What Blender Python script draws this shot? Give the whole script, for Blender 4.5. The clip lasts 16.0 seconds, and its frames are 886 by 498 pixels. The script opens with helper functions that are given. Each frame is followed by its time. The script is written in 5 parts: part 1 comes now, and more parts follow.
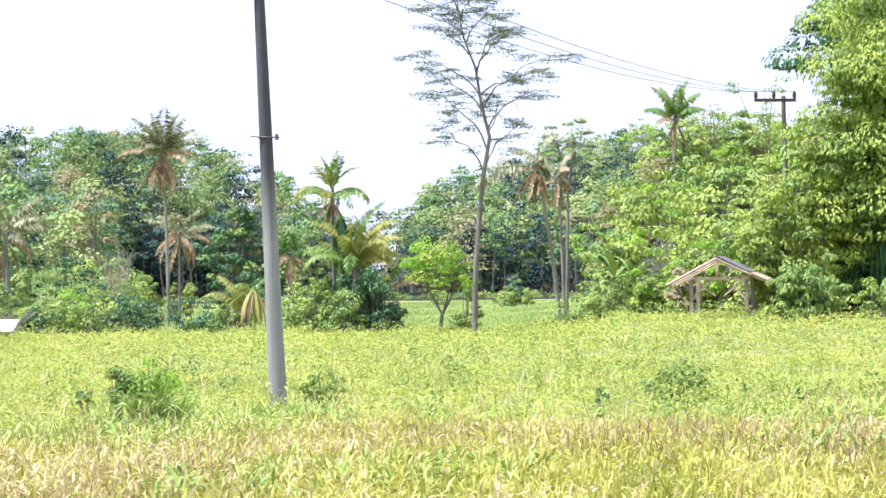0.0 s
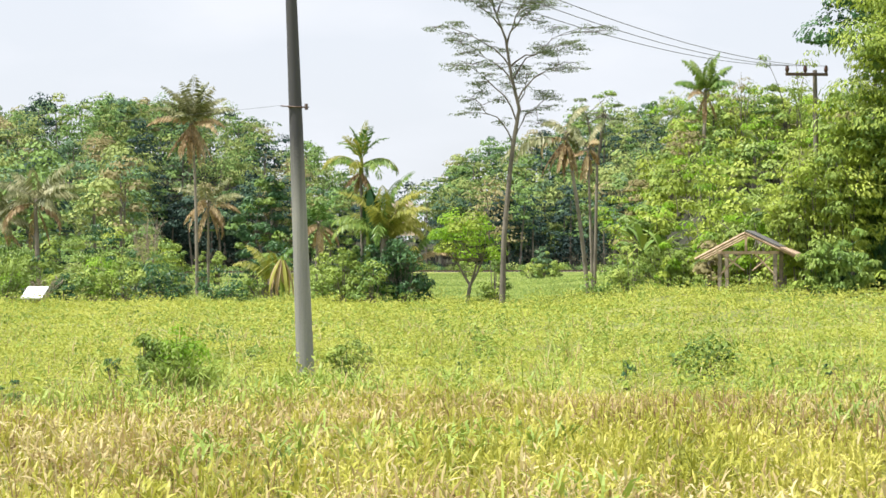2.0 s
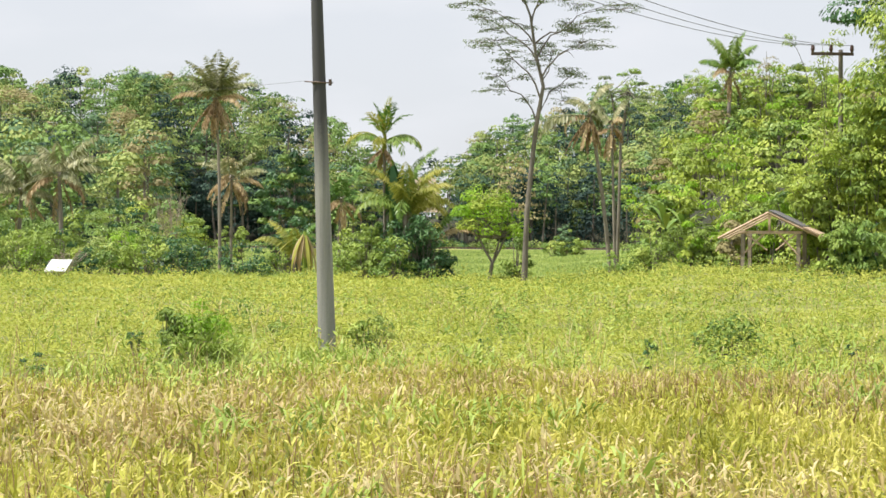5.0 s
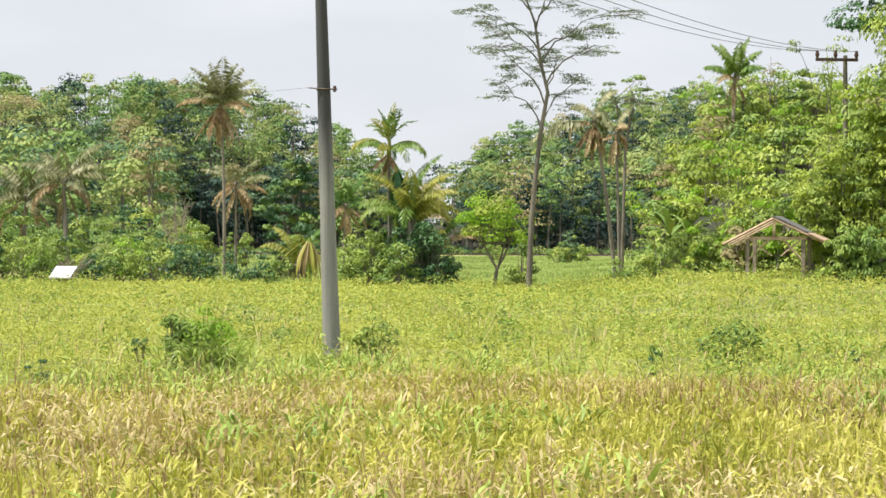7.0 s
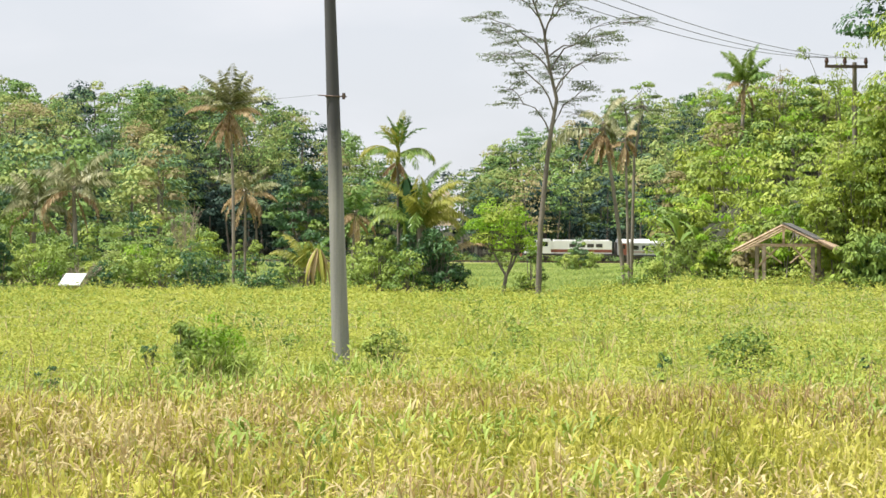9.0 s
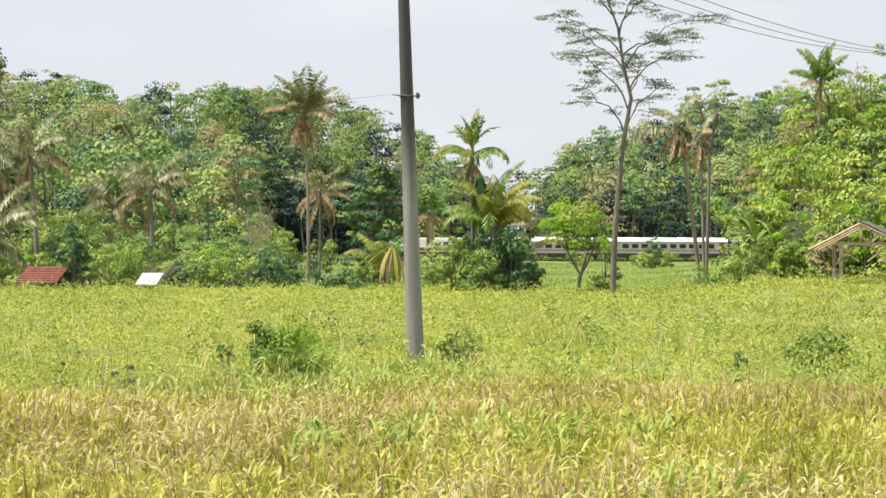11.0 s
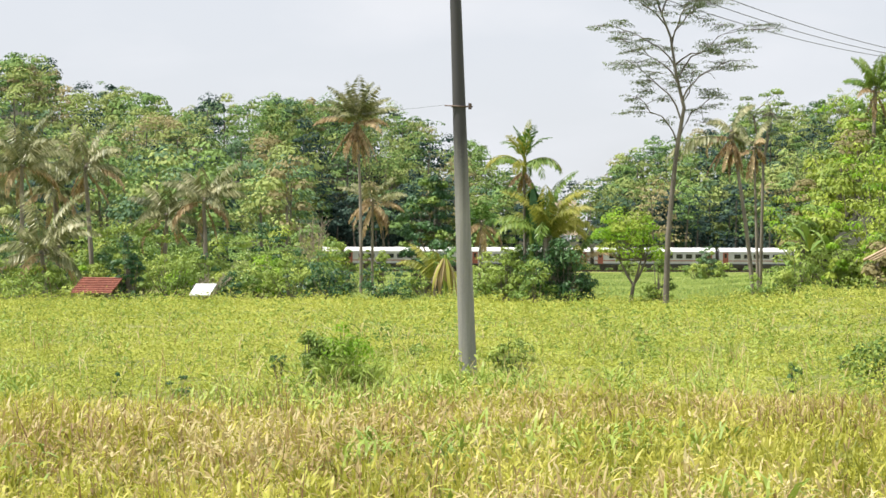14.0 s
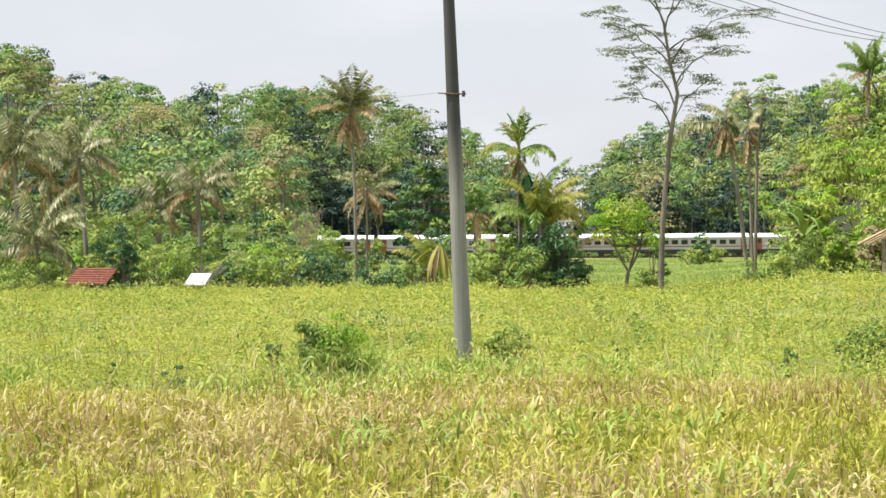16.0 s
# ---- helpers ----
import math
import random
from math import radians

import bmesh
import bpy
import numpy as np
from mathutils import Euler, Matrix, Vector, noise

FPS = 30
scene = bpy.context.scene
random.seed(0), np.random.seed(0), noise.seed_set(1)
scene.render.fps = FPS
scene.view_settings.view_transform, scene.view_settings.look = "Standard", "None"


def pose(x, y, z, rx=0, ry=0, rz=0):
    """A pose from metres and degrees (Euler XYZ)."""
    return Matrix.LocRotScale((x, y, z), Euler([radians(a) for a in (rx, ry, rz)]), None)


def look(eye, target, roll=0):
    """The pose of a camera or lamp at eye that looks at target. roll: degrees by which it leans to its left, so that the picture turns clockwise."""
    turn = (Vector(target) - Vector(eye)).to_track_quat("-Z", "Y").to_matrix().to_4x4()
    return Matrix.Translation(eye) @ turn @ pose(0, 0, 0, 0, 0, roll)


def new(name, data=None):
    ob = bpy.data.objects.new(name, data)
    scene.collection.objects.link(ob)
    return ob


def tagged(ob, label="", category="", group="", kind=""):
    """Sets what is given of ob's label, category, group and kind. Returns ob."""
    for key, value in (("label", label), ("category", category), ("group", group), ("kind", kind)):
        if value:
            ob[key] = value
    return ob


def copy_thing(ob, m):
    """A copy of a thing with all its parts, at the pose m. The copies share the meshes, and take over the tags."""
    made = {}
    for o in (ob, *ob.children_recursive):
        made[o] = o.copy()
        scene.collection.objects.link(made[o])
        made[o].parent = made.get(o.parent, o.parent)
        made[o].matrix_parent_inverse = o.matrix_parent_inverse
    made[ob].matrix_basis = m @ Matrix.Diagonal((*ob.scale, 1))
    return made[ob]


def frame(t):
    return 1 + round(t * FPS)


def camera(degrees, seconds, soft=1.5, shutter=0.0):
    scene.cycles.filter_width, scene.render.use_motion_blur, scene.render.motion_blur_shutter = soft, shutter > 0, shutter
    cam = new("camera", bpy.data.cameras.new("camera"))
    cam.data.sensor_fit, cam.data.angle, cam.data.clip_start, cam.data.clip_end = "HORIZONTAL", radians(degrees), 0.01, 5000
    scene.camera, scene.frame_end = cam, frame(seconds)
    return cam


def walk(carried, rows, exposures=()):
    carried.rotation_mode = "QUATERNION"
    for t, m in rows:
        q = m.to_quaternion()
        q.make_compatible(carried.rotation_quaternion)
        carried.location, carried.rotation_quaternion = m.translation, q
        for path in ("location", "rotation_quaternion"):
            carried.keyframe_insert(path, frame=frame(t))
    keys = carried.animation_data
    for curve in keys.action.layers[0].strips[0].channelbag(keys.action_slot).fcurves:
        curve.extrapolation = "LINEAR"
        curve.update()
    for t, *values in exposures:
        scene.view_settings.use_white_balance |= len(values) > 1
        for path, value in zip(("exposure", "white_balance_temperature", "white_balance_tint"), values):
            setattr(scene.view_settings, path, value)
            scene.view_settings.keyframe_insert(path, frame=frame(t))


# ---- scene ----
# The camera stands at a field's edge and pans by hand; z = 0 is the field, y runs towards the railway.
cam = camera(28.0, 16.0, 1.55)
EYE = 2.4
PAN = [
    (0, -6.114, 1.248, -0.738),
    (0.5, -5.839, 1.157, -0.898),
    (1, -5.791, 0.860, -0.384),
    (1.5, -5.536, 0.662, -0.256),
    (2, -5.212, 0.331, -0.137),
    (2.5, -5.005, 0.460, -0.054),
    (3, -4.620, 0.734, 0.044),
    (3.5, -4.231, 0.589, -0.020),
    (4, -4.198, 0.391, -0.079),
    (4.5, -4.342, -0.128, 0.217),
    (4.7, -4.483, -0.432, 0.382),
    (6.8, -4.452, -0.172, 0.435),
    (7, -4.337, -0.217, 0.333),
    (7.5, -4.222, -0.078, 0.335),
    (8, -4.215, 0.078, 0.285),
    (10.3, -2.861, -0.096, 0.206),
    (10.5, -2.443, 0.027, 0.072),
    (11, -1.653, -0.027, 0.199),
    (11.5, -0.964, -0.164, 0.126),
    (12, -0.598, -0.110, 0.095),
    (12.5, 0.000, 0.110, -0.000),
    (13, 0.245, 0.149, 0.142),
    (13.5, 0.059, 0.170, 0.179),
    (14, 0.036, 0.307, 0.155),
    (14.5, -0.085, 0.389, 0.126),
    (15, -0.295, 0.092, 0.019),
    (15.5, -0.081, 0.004, -0.073),
    (16, -0.131, -0.091, -0.332),
]
EXPOSURES = [(0.0, 0.99, 5450, 21), (1.5, 0.97, 5450, 21), (1.75, 0.76, 6000, 14), (2.0, 0.56, 6400, 10), (2.4, 0.45, 6500, 10), (3.0, 0.43, 6500, 10), (16.0, 0.43, 6500, 10)]
walk(cam, [(t, pose(0, 0, EYE, 90 + pitch, -roll, yaw)) for t, yaw, pitch, roll in PAN], EXPOSURES)

# ---- sky and sun ----
SUN_HEIGHT, SUN_SIDE = 64.0, 262.0
world = bpy.data.worlds.new("hazy_sky")
scene.world = world
world.use_nodes = True
wn, wl = world.node_tree.nodes, world.node_tree.links
sky = wn.new("ShaderNodeTexSky")
sky.sky_type = "NISHITA"
sky.sun_disc = False
sky.sun_elevation, sky.sun_rotation = radians(SUN_HEIGHT), radians(SUN_SIDE)
sky.dust_density, sky.air_density = 2.5, 1.0
coords = wn.new("ShaderNodeTexCoord")
stretch = wn.new("ShaderNodeMapping")
stretch.inputs["Scale"].default_value = (3.0, 3.0, 9.0)
wl.new(coords.outputs["Generated"], stretch.inputs["Vector"])
puffs = wn.new("ShaderNodeTexNoise")
puffs.inputs["Scale"].default_value = 2.2
puffs.inputs["Detail"].default_value = 5
wl.new(stretch.outputs["Vector"], puffs.inputs["Vector"])
cover = wn.new("ShaderNodeMapRange")
cover.inputs["From Min"].default_value, cover.inputs["From Max"].default_value = 0.42, 0.72
cover.inputs["To Min"].default_value, cover.inputs["To Max"].default_value = 0.84, 1.0
wl.new(puffs.outputs["Fac"], cover.inputs["Value"])
haze = wn.new("ShaderNodeMix")
haze.data_type = "RGBA"
haze.inputs["B"].default_value = (6.3, 6.48, 6.85, 1)
wl.new(cover.outputs["Result"], haze.inputs["Factor"])
wl.new(sky.outputs["Color"], haze.inputs["A"])
wl.new(haze.outputs["Result"], wn["Background"].inputs["Color"])
wn["Background"].inputs["Strength"].default_value = 0.1
sun = new("sun", bpy.data.lights.new("sun", "SUN"))
sun.data.energy, sun.data.angle, sun.data.color = 5.0, radians(0.6), (1.0, 0.95, 0.86)
az, el = radians(SUN_SIDE), radians(SUN_HEIGHT)
to_sun = Vector((math.sin(az) * math.cos(el), math.cos(az) * math.cos(el), math.sin(el)))
sun.matrix_world = look(to_sun * 50, (0, 0, 0))

# ---- materials ----


def shader(name):
    m = bpy.data.materials.new(name)
    m.use_nodes = True
    return m, m.node_tree.nodes, m.node_tree.links, m.node_tree.nodes["Principled BSDF"]


def ramp_of(nodes, stops):
    r = nodes.new("ShaderNodeValToRGB")
    e = r.color_ramp.elements
    while len(e) < len(stops):
        e.new(0.5)
    for k, (p, c) in zip(e, stops):
        k.position, k.color = p, (*c, 1)
    return r


def leaf_material(name, dark, mid, light, through_light=0.35, patch=0.4, rough=0.55, vary=0.3):
    """Leaves: each leaf its own tone, plants drift in tone, some light shines through."""
    m, n, l, b = shader(name)
    geo, tex = n.new("ShaderNodeNewGeometry"), n.new("ShaderNodeTexNoise")
    pos = n.new("ShaderNodeNewGeometry")
    l.new(pos.outputs["Position"], tex.inputs["Vector"])
    tex.inputs["Scale"].default_value, tex.inputs["Detail"].default_value = patch, 2
    mix = n.new("ShaderNodeMath")
    mix.operation = "MULTIPLY_ADD"
    mix.inputs[1].default_value = vary
    l.new(geo.outputs["Random Per Island"], mix.inputs[0])
    half = n.new("ShaderNodeMath")
    half.operation = "MULTIPLY_ADD"
    half.inputs[1].default_value, half.inputs[2].default_value = 1.7, -0.5
    l.new(tex.outputs["Fac"], half.inputs[0])
    l.new(half.outputs[0], mix.inputs[2])
    r = ramp_of(n, [(0.05, dark), (0.45, mid), (0.95, light)])
    l.new(mix.outputs[0], r.inputs["Fac"])
    l.new(r.outputs["Color"], b.inputs["Base Color"])
    b.inputs["Roughness"].default_value = rough
    b.inputs["Specular IOR Level"].default_value = 0.3
    t = n.new("ShaderNodeBsdfTranslucent")
    l.new(r.outputs["Color"], t.inputs["Color"])
    s = n.new("ShaderNodeMixShader")
    s.inputs[0].default_value = through_light
    l.new(b.outputs[0], s.inputs[1])
    l.new(t.outputs[0], s.inputs[2])
    l.new(s.outputs[0], n["Material Output"].inputs["Surface"])
    return m


def rough_material(name, dark, light, scale=3.0, rough=0.85, fine=40.0, bump=0.3, metal=0.0, stretch_z=1.0):
    m, n, l, b = shader(name)
    tc, mp = n.new("ShaderNodeTexCoord"), n.new("ShaderNodeMapping")
    mp.inputs["Scale"].default_value = (1, 1, stretch_z)
    l.new(tc.outputs["Object"], mp.inputs["Vector"])
    a, f = n.new("ShaderNodeTexNoise"), n.new("ShaderNodeTexNoise")
    a.inputs["Scale"].default_value, a.inputs["Detail"].default_value = scale, 6
    f.inputs["Scale"].default_value, f.inputs["Detail"].default_value = fine, 4
    l.new(mp.outputs["Vector"], a.inputs["Vector"])
    l.new(mp.outputs["Vector"], f.inputs["Vector"])
    add = n.new("ShaderNodeMath")
    add.operation = "MULTIPLY_ADD"
    add.inputs[1].default_value = 0.35
    l.new(f.outputs["Fac"], add.inputs[0])
    l.new(a.outputs["Fac"], add.inputs[2])
    r = ramp_of(n, [(0.4, dark), (0.95, light)])
    l.new(add.outputs[0], r.inputs["Fac"])
    l.new(r.outputs["Color"], b.inputs["Base Color"])
    b.inputs["Roughness"].default_value, b.inputs["Metallic"].default_value = rough, metal
    bp = n.new("ShaderNodeBump")
    bp.inputs["Strength"].default_value, bp.inputs["Distance"].default_value = bump, 0.02
    l.new(f.outputs["Fac"], bp.inputs["Height"])
    l.new(bp.outputs["Normal"], b.inputs["Normal"])
    return m


M = {
    "maize": leaf_material("maize_leaf", (0.16, 0.19, 0.03), (0.4, 0.405, 0.056), (0.63, 0.58, 0.155), 0.33, 0.9, 0.5, 0.45),
    "maize_dry": leaf_material("dry_maize_leaf", (0.25, 0.165, 0.075), (0.44, 0.34, 0.145), (0.65, 0.57, 0.31), 0.3, 0.9, 0.6, 0.5),
    "weed": leaf_material("dry_weed_stalk", (0.16, 0.08, 0.05), (0.3, 0.18, 0.1), (0.42, 0.3, 0.17), 0.2, 1.2),
    "crop": leaf_material("crop_leaf", (0.17, 0.23, 0.035), (0.33, 0.39, 0.058), (0.48, 0.5, 0.115), 0.28, 0.45, 0.6, 0.22),
    "crop_light": leaf_material("pale_crop_leaf", (0.28, 0.325, 0.047), (0.42, 0.45, 0.08), (0.54, 0.53, 0.145), 0.28, 0.45, 0.6, 0.22),
    "paddy": leaf_material("meadow_leaf", (0.2, 0.28, 0.06), (0.36, 0.46, 0.12), (0.5, 0.57, 0.2), 0.35, 0.06),
    "paddy_dark": leaf_material("rough_meadow_leaf", (0.12, 0.19, 0.05), (0.24, 0.35, 0.09), (0.38, 0.47, 0.15), 0.35, 0.06),
    "bush": leaf_material("bush_leaf", (0.06, 0.12, 0.025), (0.18, 0.29, 0.055), (0.36, 0.45, 0.11), 0.15, 0.5, 0.45, 0.2),
    # dark bushes; also stands for shade in the bamboo hollow
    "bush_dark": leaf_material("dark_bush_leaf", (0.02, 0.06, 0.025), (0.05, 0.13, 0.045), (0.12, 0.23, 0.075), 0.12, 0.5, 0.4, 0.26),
    "lime": leaf_material("lime_leaf", (0.14, 0.28, 0.02), (0.26, 0.45, 0.03), (0.42, 0.6, 0.08), 0.4, 0.5),
    "bamboo": leaf_material("bamboo_leaf", (0.16, 0.23, 0.03), (0.34, 0.43, 0.055), (0.55, 0.6, 0.14), 0.17, 0.35, 0.5, 0.16),
    "shrub": leaf_material("shrub_leaf", (0.12, 0.2, 0.035), (0.28, 0.38, 0.07), (0.48, 0.54, 0.13), 0.17, 0.4, 0.5, 0.18),
    "wood_green": leaf_material("woods_leaf", (0.06, 0.125, 0.035), (0.18, 0.3, 0.08), (0.32, 0.43, 0.13), 0.13, 0.08, 0.7, 0.1),
    # blue cast of distance haze put into the leaf colour
    "wood_haze_blue": leaf_material("haze_blue_woods_leaf", (0.045, 0.1, 0.06), (0.135, 0.235, 0.115), (0.25, 0.355, 0.18), 0.13, 0.08, 0.7, 0.1),
    "wood_yellow": leaf_material("yellowish_woods_leaf", (0.16, 0.21, 0.06), (0.31, 0.38, 0.11), (0.45, 0.49, 0.18), 0.15, 0.08, 0.7, 0.1),
    # shade of the woods' hollows and a haze blue, put into leaf colour
    "wood_shade": leaf_material("shaded_woods_leaf", (0.015, 0.038, 0.034), (0.035, 0.075, 0.058), (0.075, 0.135, 0.09), 0.1, 0.08, 0.7, 0.1),
    "wood_brown": leaf_material("dry_woods_leaf", (0.19, 0.17, 0.075), (0.33, 0.29, 0.13), (0.46, 0.41, 0.21), 0.2, 0.12, 0.6, 0.16),
    "palm": leaf_material("palm_leaf", (0.04, 0.1, 0.02), (0.12, 0.23, 0.04), (0.3, 0.38, 0.09), 0.2, 0.3, 0.4),
    "palm_dusty": leaf_material("dusty_palm_leaf", (0.065, 0.09, 0.03), (0.19, 0.21, 0.085), (0.46, 0.44, 0.26), 0.18, 0.8, 0.4, 0.4),
    "palm_yellow": leaf_material("yellowing_palm_leaf", (0.16, 0.2, 0.03), (0.32, 0.33, 0.06), (0.5, 0.46, 0.12), 0.3, 0.5, 0.45),
    "palm_dry": leaf_material("dry_palm_leaf", (0.17, 0.1, 0.05), (0.38, 0.27, 0.14), (0.6, 0.48, 0.29), 0.2, 0.5, 0.6, 0.4),
    "acacia": leaf_material("feathery_leaf", (0.08, 0.12, 0.05), (0.15, 0.2, 0.09), (0.25, 0.31, 0.14), 0.4, 0.3),
    "bark": rough_material("grey_bark", (0.08, 0.07, 0.06), (0.27, 0.24, 0.2), 2.0, 0.9, 25.0, 0.5, stretch_z=0.3),
    "bark_pale": rough_material("pale_bark", (0.14, 0.12, 0.1), (0.34, 0.3, 0.25), 2.0, 0.9, 25.0, 0.4, stretch_z=0.3),
    "twig": rough_material("bare_twigs", (0.22, 0.18, 0.14), (0.45, 0.38, 0.3), 2.0, 0.9, 25.0, 0.3),
    "concrete": rough_material("weathered_concrete", (0.15, 0.145, 0.135), (0.33, 0.32, 0.29), 1.2, 0.9, 30.0, 0.25, stretch_z=0.25),
    "concrete_dark": rough_material("darkened_concrete", (0.045, 0.045, 0.05), (0.12, 0.115, 0.12), 1.2, 0.85, 30.0, 0.25, stretch_z=0.25),
    "steel": rough_material("rusty_steel", (0.06, 0.045, 0.04), (0.18, 0.13, 0.11), 6.0, 0.6, 60.0, 0.2, 0.6),
    "cable": rough_material("cable_aluminium", (0.10, 0.10, 0.11), (0.2, 0.2, 0.22), 3.0, 0.5, 20.0, 0.1, 0.5),
    "porcelain": rough_material("brown_porcelain", (0.05, 0.025, 0.02), (0.10, 0.05, 0.04), 3.0, 0.3),
    "timber": rough_material("bare_timber", (0.3, 0.2, 0.13), (0.6, 0.45, 0.32), 4.0, 0.8, 40.0, 0.3),
    "timber_grey": rough_material("weathered_timber", (0.15, 0.12, 0.09), (0.36, 0.3, 0.23), 4.0, 0.85, 40.0, 0.3),
    "felt": rough_material("dark_roof_sheet", (0.06, 0.06, 0.065), (0.2, 0.19, 0.18), 2.0, 0.75, 30.0, 0.3),
    "clay": rough_material("red_clay_tile", (0.14, 0.045, 0.03), (0.36, 0.13, 0.085), 5.0, 0.85, 20.0, 0.4),
    "tin": rough_material("white_sheet_metal", (0.62, 0.64, 0.66), (0.85, 0.86, 0.87), 2.0, 0.4, 20.0, 0.1, 0.3),
    "plaster": rough_material("dirty_plaster", (0.3, 0.27, 0.22), (0.55, 0.5, 0.43), 2.0, 0.9),
    "train_white": rough_material("white_train_roof", (0.78, 0.78, 0.78), (0.9, 0.9, 0.9), 0.6, 0.45, 8.0, 0.02),
    "train_grey": rough_material("silver_train_side", (0.36, 0.37, 0.4), (0.5, 0.51, 0.54), 0.8, 0.35, 8.0, 0.02, 0.3),
    "train_red": rough_material("red_train_paint", (0.22, 0.065, 0.045), (0.3, 0.1, 0.07), 1.0, 0.4, 8.0, 0.02),
    "train_blue": rough_material("blue_train_stripe", (0.07, 0.09, 0.16), (0.14, 0.16, 0.24), 1.0, 0.4, 8.0, 0.02),
    "train_dark": rough_material("train_underframe", (0.03, 0.03, 0.03), (0.09, 0.08, 0.075), 2.0, 0.7, 20.0, 0.2),
    "train_glass": rough_material("tinted_train_window", (0.012, 0.014, 0.018), (0.03, 0.033, 0.04), 1.0, 0.08, 4.0, 0.0),
    "rail": rough_material("rusty_rail", (0.12, 0.07, 0.045), (0.26, 0.17, 0.12), 3.0, 0.7, 20.0, 0.2, 0.3),
    "ballast": rough_material("stone_ballast", (0.12, 0.10, 0.085), (0.34, 0.29, 0.25), 3.0, 0.95, 12.0, 0.8),
    "sand": rough_material("bare_earth_slope", (0.15, 0.13, 0.08), (0.34, 0.27, 0.19), 0.35, 0.95, 1.0, 0.4),
}


def ground_material():
    m, n, l, b = shader("field_soil_and_grass")
    g = n.new("ShaderNodeNewGeometry")
    a, f = n.new("ShaderNodeTexNoise"), n.new("ShaderNodeTexNoise")
    a.inputs["Scale"].default_value, a.inputs["Detail"].default_value = 0.08, 5
    f.inputs["Scale"].default_value, f.inputs["Detail"].default_value = 2.5, 6
    l.new(g.outputs["Position"], a.inputs["Vector"])
    l.new(g.outputs["Position"], f.inputs["Vector"])
    add = n.new("ShaderNodeMath")
    add.operation = "MULTIPLY_ADD"
    add.inputs[1].default_value = 0.7
    l.new(f.outputs["Fac"], add.inputs[0])
    l.new(a.outputs["Fac"], add.inputs[2])
    r = ramp_of(n, [(0.55, (0.1, 0.115, 0.027)), (0.8, (0.17, 0.19, 0.042)), (1.1, (0.28, 0.29, 0.08))])
    l.new(add.outputs[0], r.inputs["Fac"])
    l.new(r.outputs["Color"], b.inputs["Base Color"])
    b.inputs["Roughness"].default_value = 0.95
    bp = n.new("ShaderNodeBump")
    bp.inputs["Strength"].default_value, bp.inputs["Distance"].default_value = 0.8, 0.1
    l.new(f.outputs["Fac"], bp.inputs["Height"])
    l.new(bp.outputs["Normal"], b.inputs["Normal"])
    return m


M["ground"] = ground_material()


def pole_material():
    """Concrete that darkens with grime towards the top and in streaks."""
    m, n, l, b = shader("grimy_concrete")
    tc, sep = n.new("ShaderNodeTexCoord"), n.new("ShaderNodeSeparateXYZ")
    l.new(tc.outputs["Object"], sep.inputs[0])
    mp, a, f = n.new("ShaderNodeMapping"), n.new("ShaderNodeTexNoise"), n.new("ShaderNodeTexNoise")
    mp.inputs["Scale"].default_value = (14, 14, 0.7)
    l.new(tc.outputs["Object"], mp.inputs["Vector"])
    l.new(mp.outputs["Vector"], a.inputs["Vector"])
    a.inputs["Scale"].default_value, a.inputs["Detail"].default_value = 1.0, 5
    l.new(tc.outputs["Object"], f.inputs["Vector"])
    f.inputs["Scale"].default_value, f.inputs["Detail"].default_value = 35, 5
    up = n.new("ShaderNodeMapRange")
    up.inputs["From Min"].default_value, up.inputs["From Max"].default_value = 3.2, 6.4
    l.new(sep.outputs["Z"], up.inputs["Value"])
    add = n.new("ShaderNodeMath")
    add.operation = "MULTIPLY_ADD"
    add.inputs[1].default_value = 0.55
    l.new(a.outputs["Fac"], add.inputs[0])
    l.new(up.outputs["Result"], add.inputs[2])
    fine = n.new("ShaderNodeMath")
    fine.operation = "MULTIPLY_ADD"
    fine.inputs[1].default_value = 0.2
    l.new(f.outputs["Fac"], fine.inputs[0])
    l.new(add.outputs[0], fine.inputs[2])
    r = ramp_of(n, [(0.15, (0.34, 0.335, 0.31)), (0.5, (0.2, 0.2, 0.19)), (0.85, (0.06, 0.06, 0.065))])
    l.new(fine.outputs[0], r.inputs["Fac"])
    l.new(r.outputs["Color"], b.inputs["Base Color"])
    b.inputs["Roughness"].default_value = 0.85
    bp = n.new("ShaderNodeBump")
    bp.inputs["Strength"].default_value, bp.inputs["Distance"].default_value = 0.25, 0.01
    l.new(f.outputs["Fac"], bp.inputs["Height"])
    l.new(bp.outputs["Normal"], b.inputs["Normal"])
    return m


M["pole"] = pole_material()
# Leaf litter, its colour darkened further for the shade under the canopy.
M["shade_litter"] = rough_material("shaded_leaf_litter", (0.018, 0.022, 0.012), (0.05, 0.05, 0.025), 0.3, 0.95, 4.0, 0.8)

# ---- tools for building ----
rng = np.random.default_rng(11)


def unit(v):
    return v / np.maximum(np.linalg.norm(v, axis=-1, keepdims=True), 1e-9)


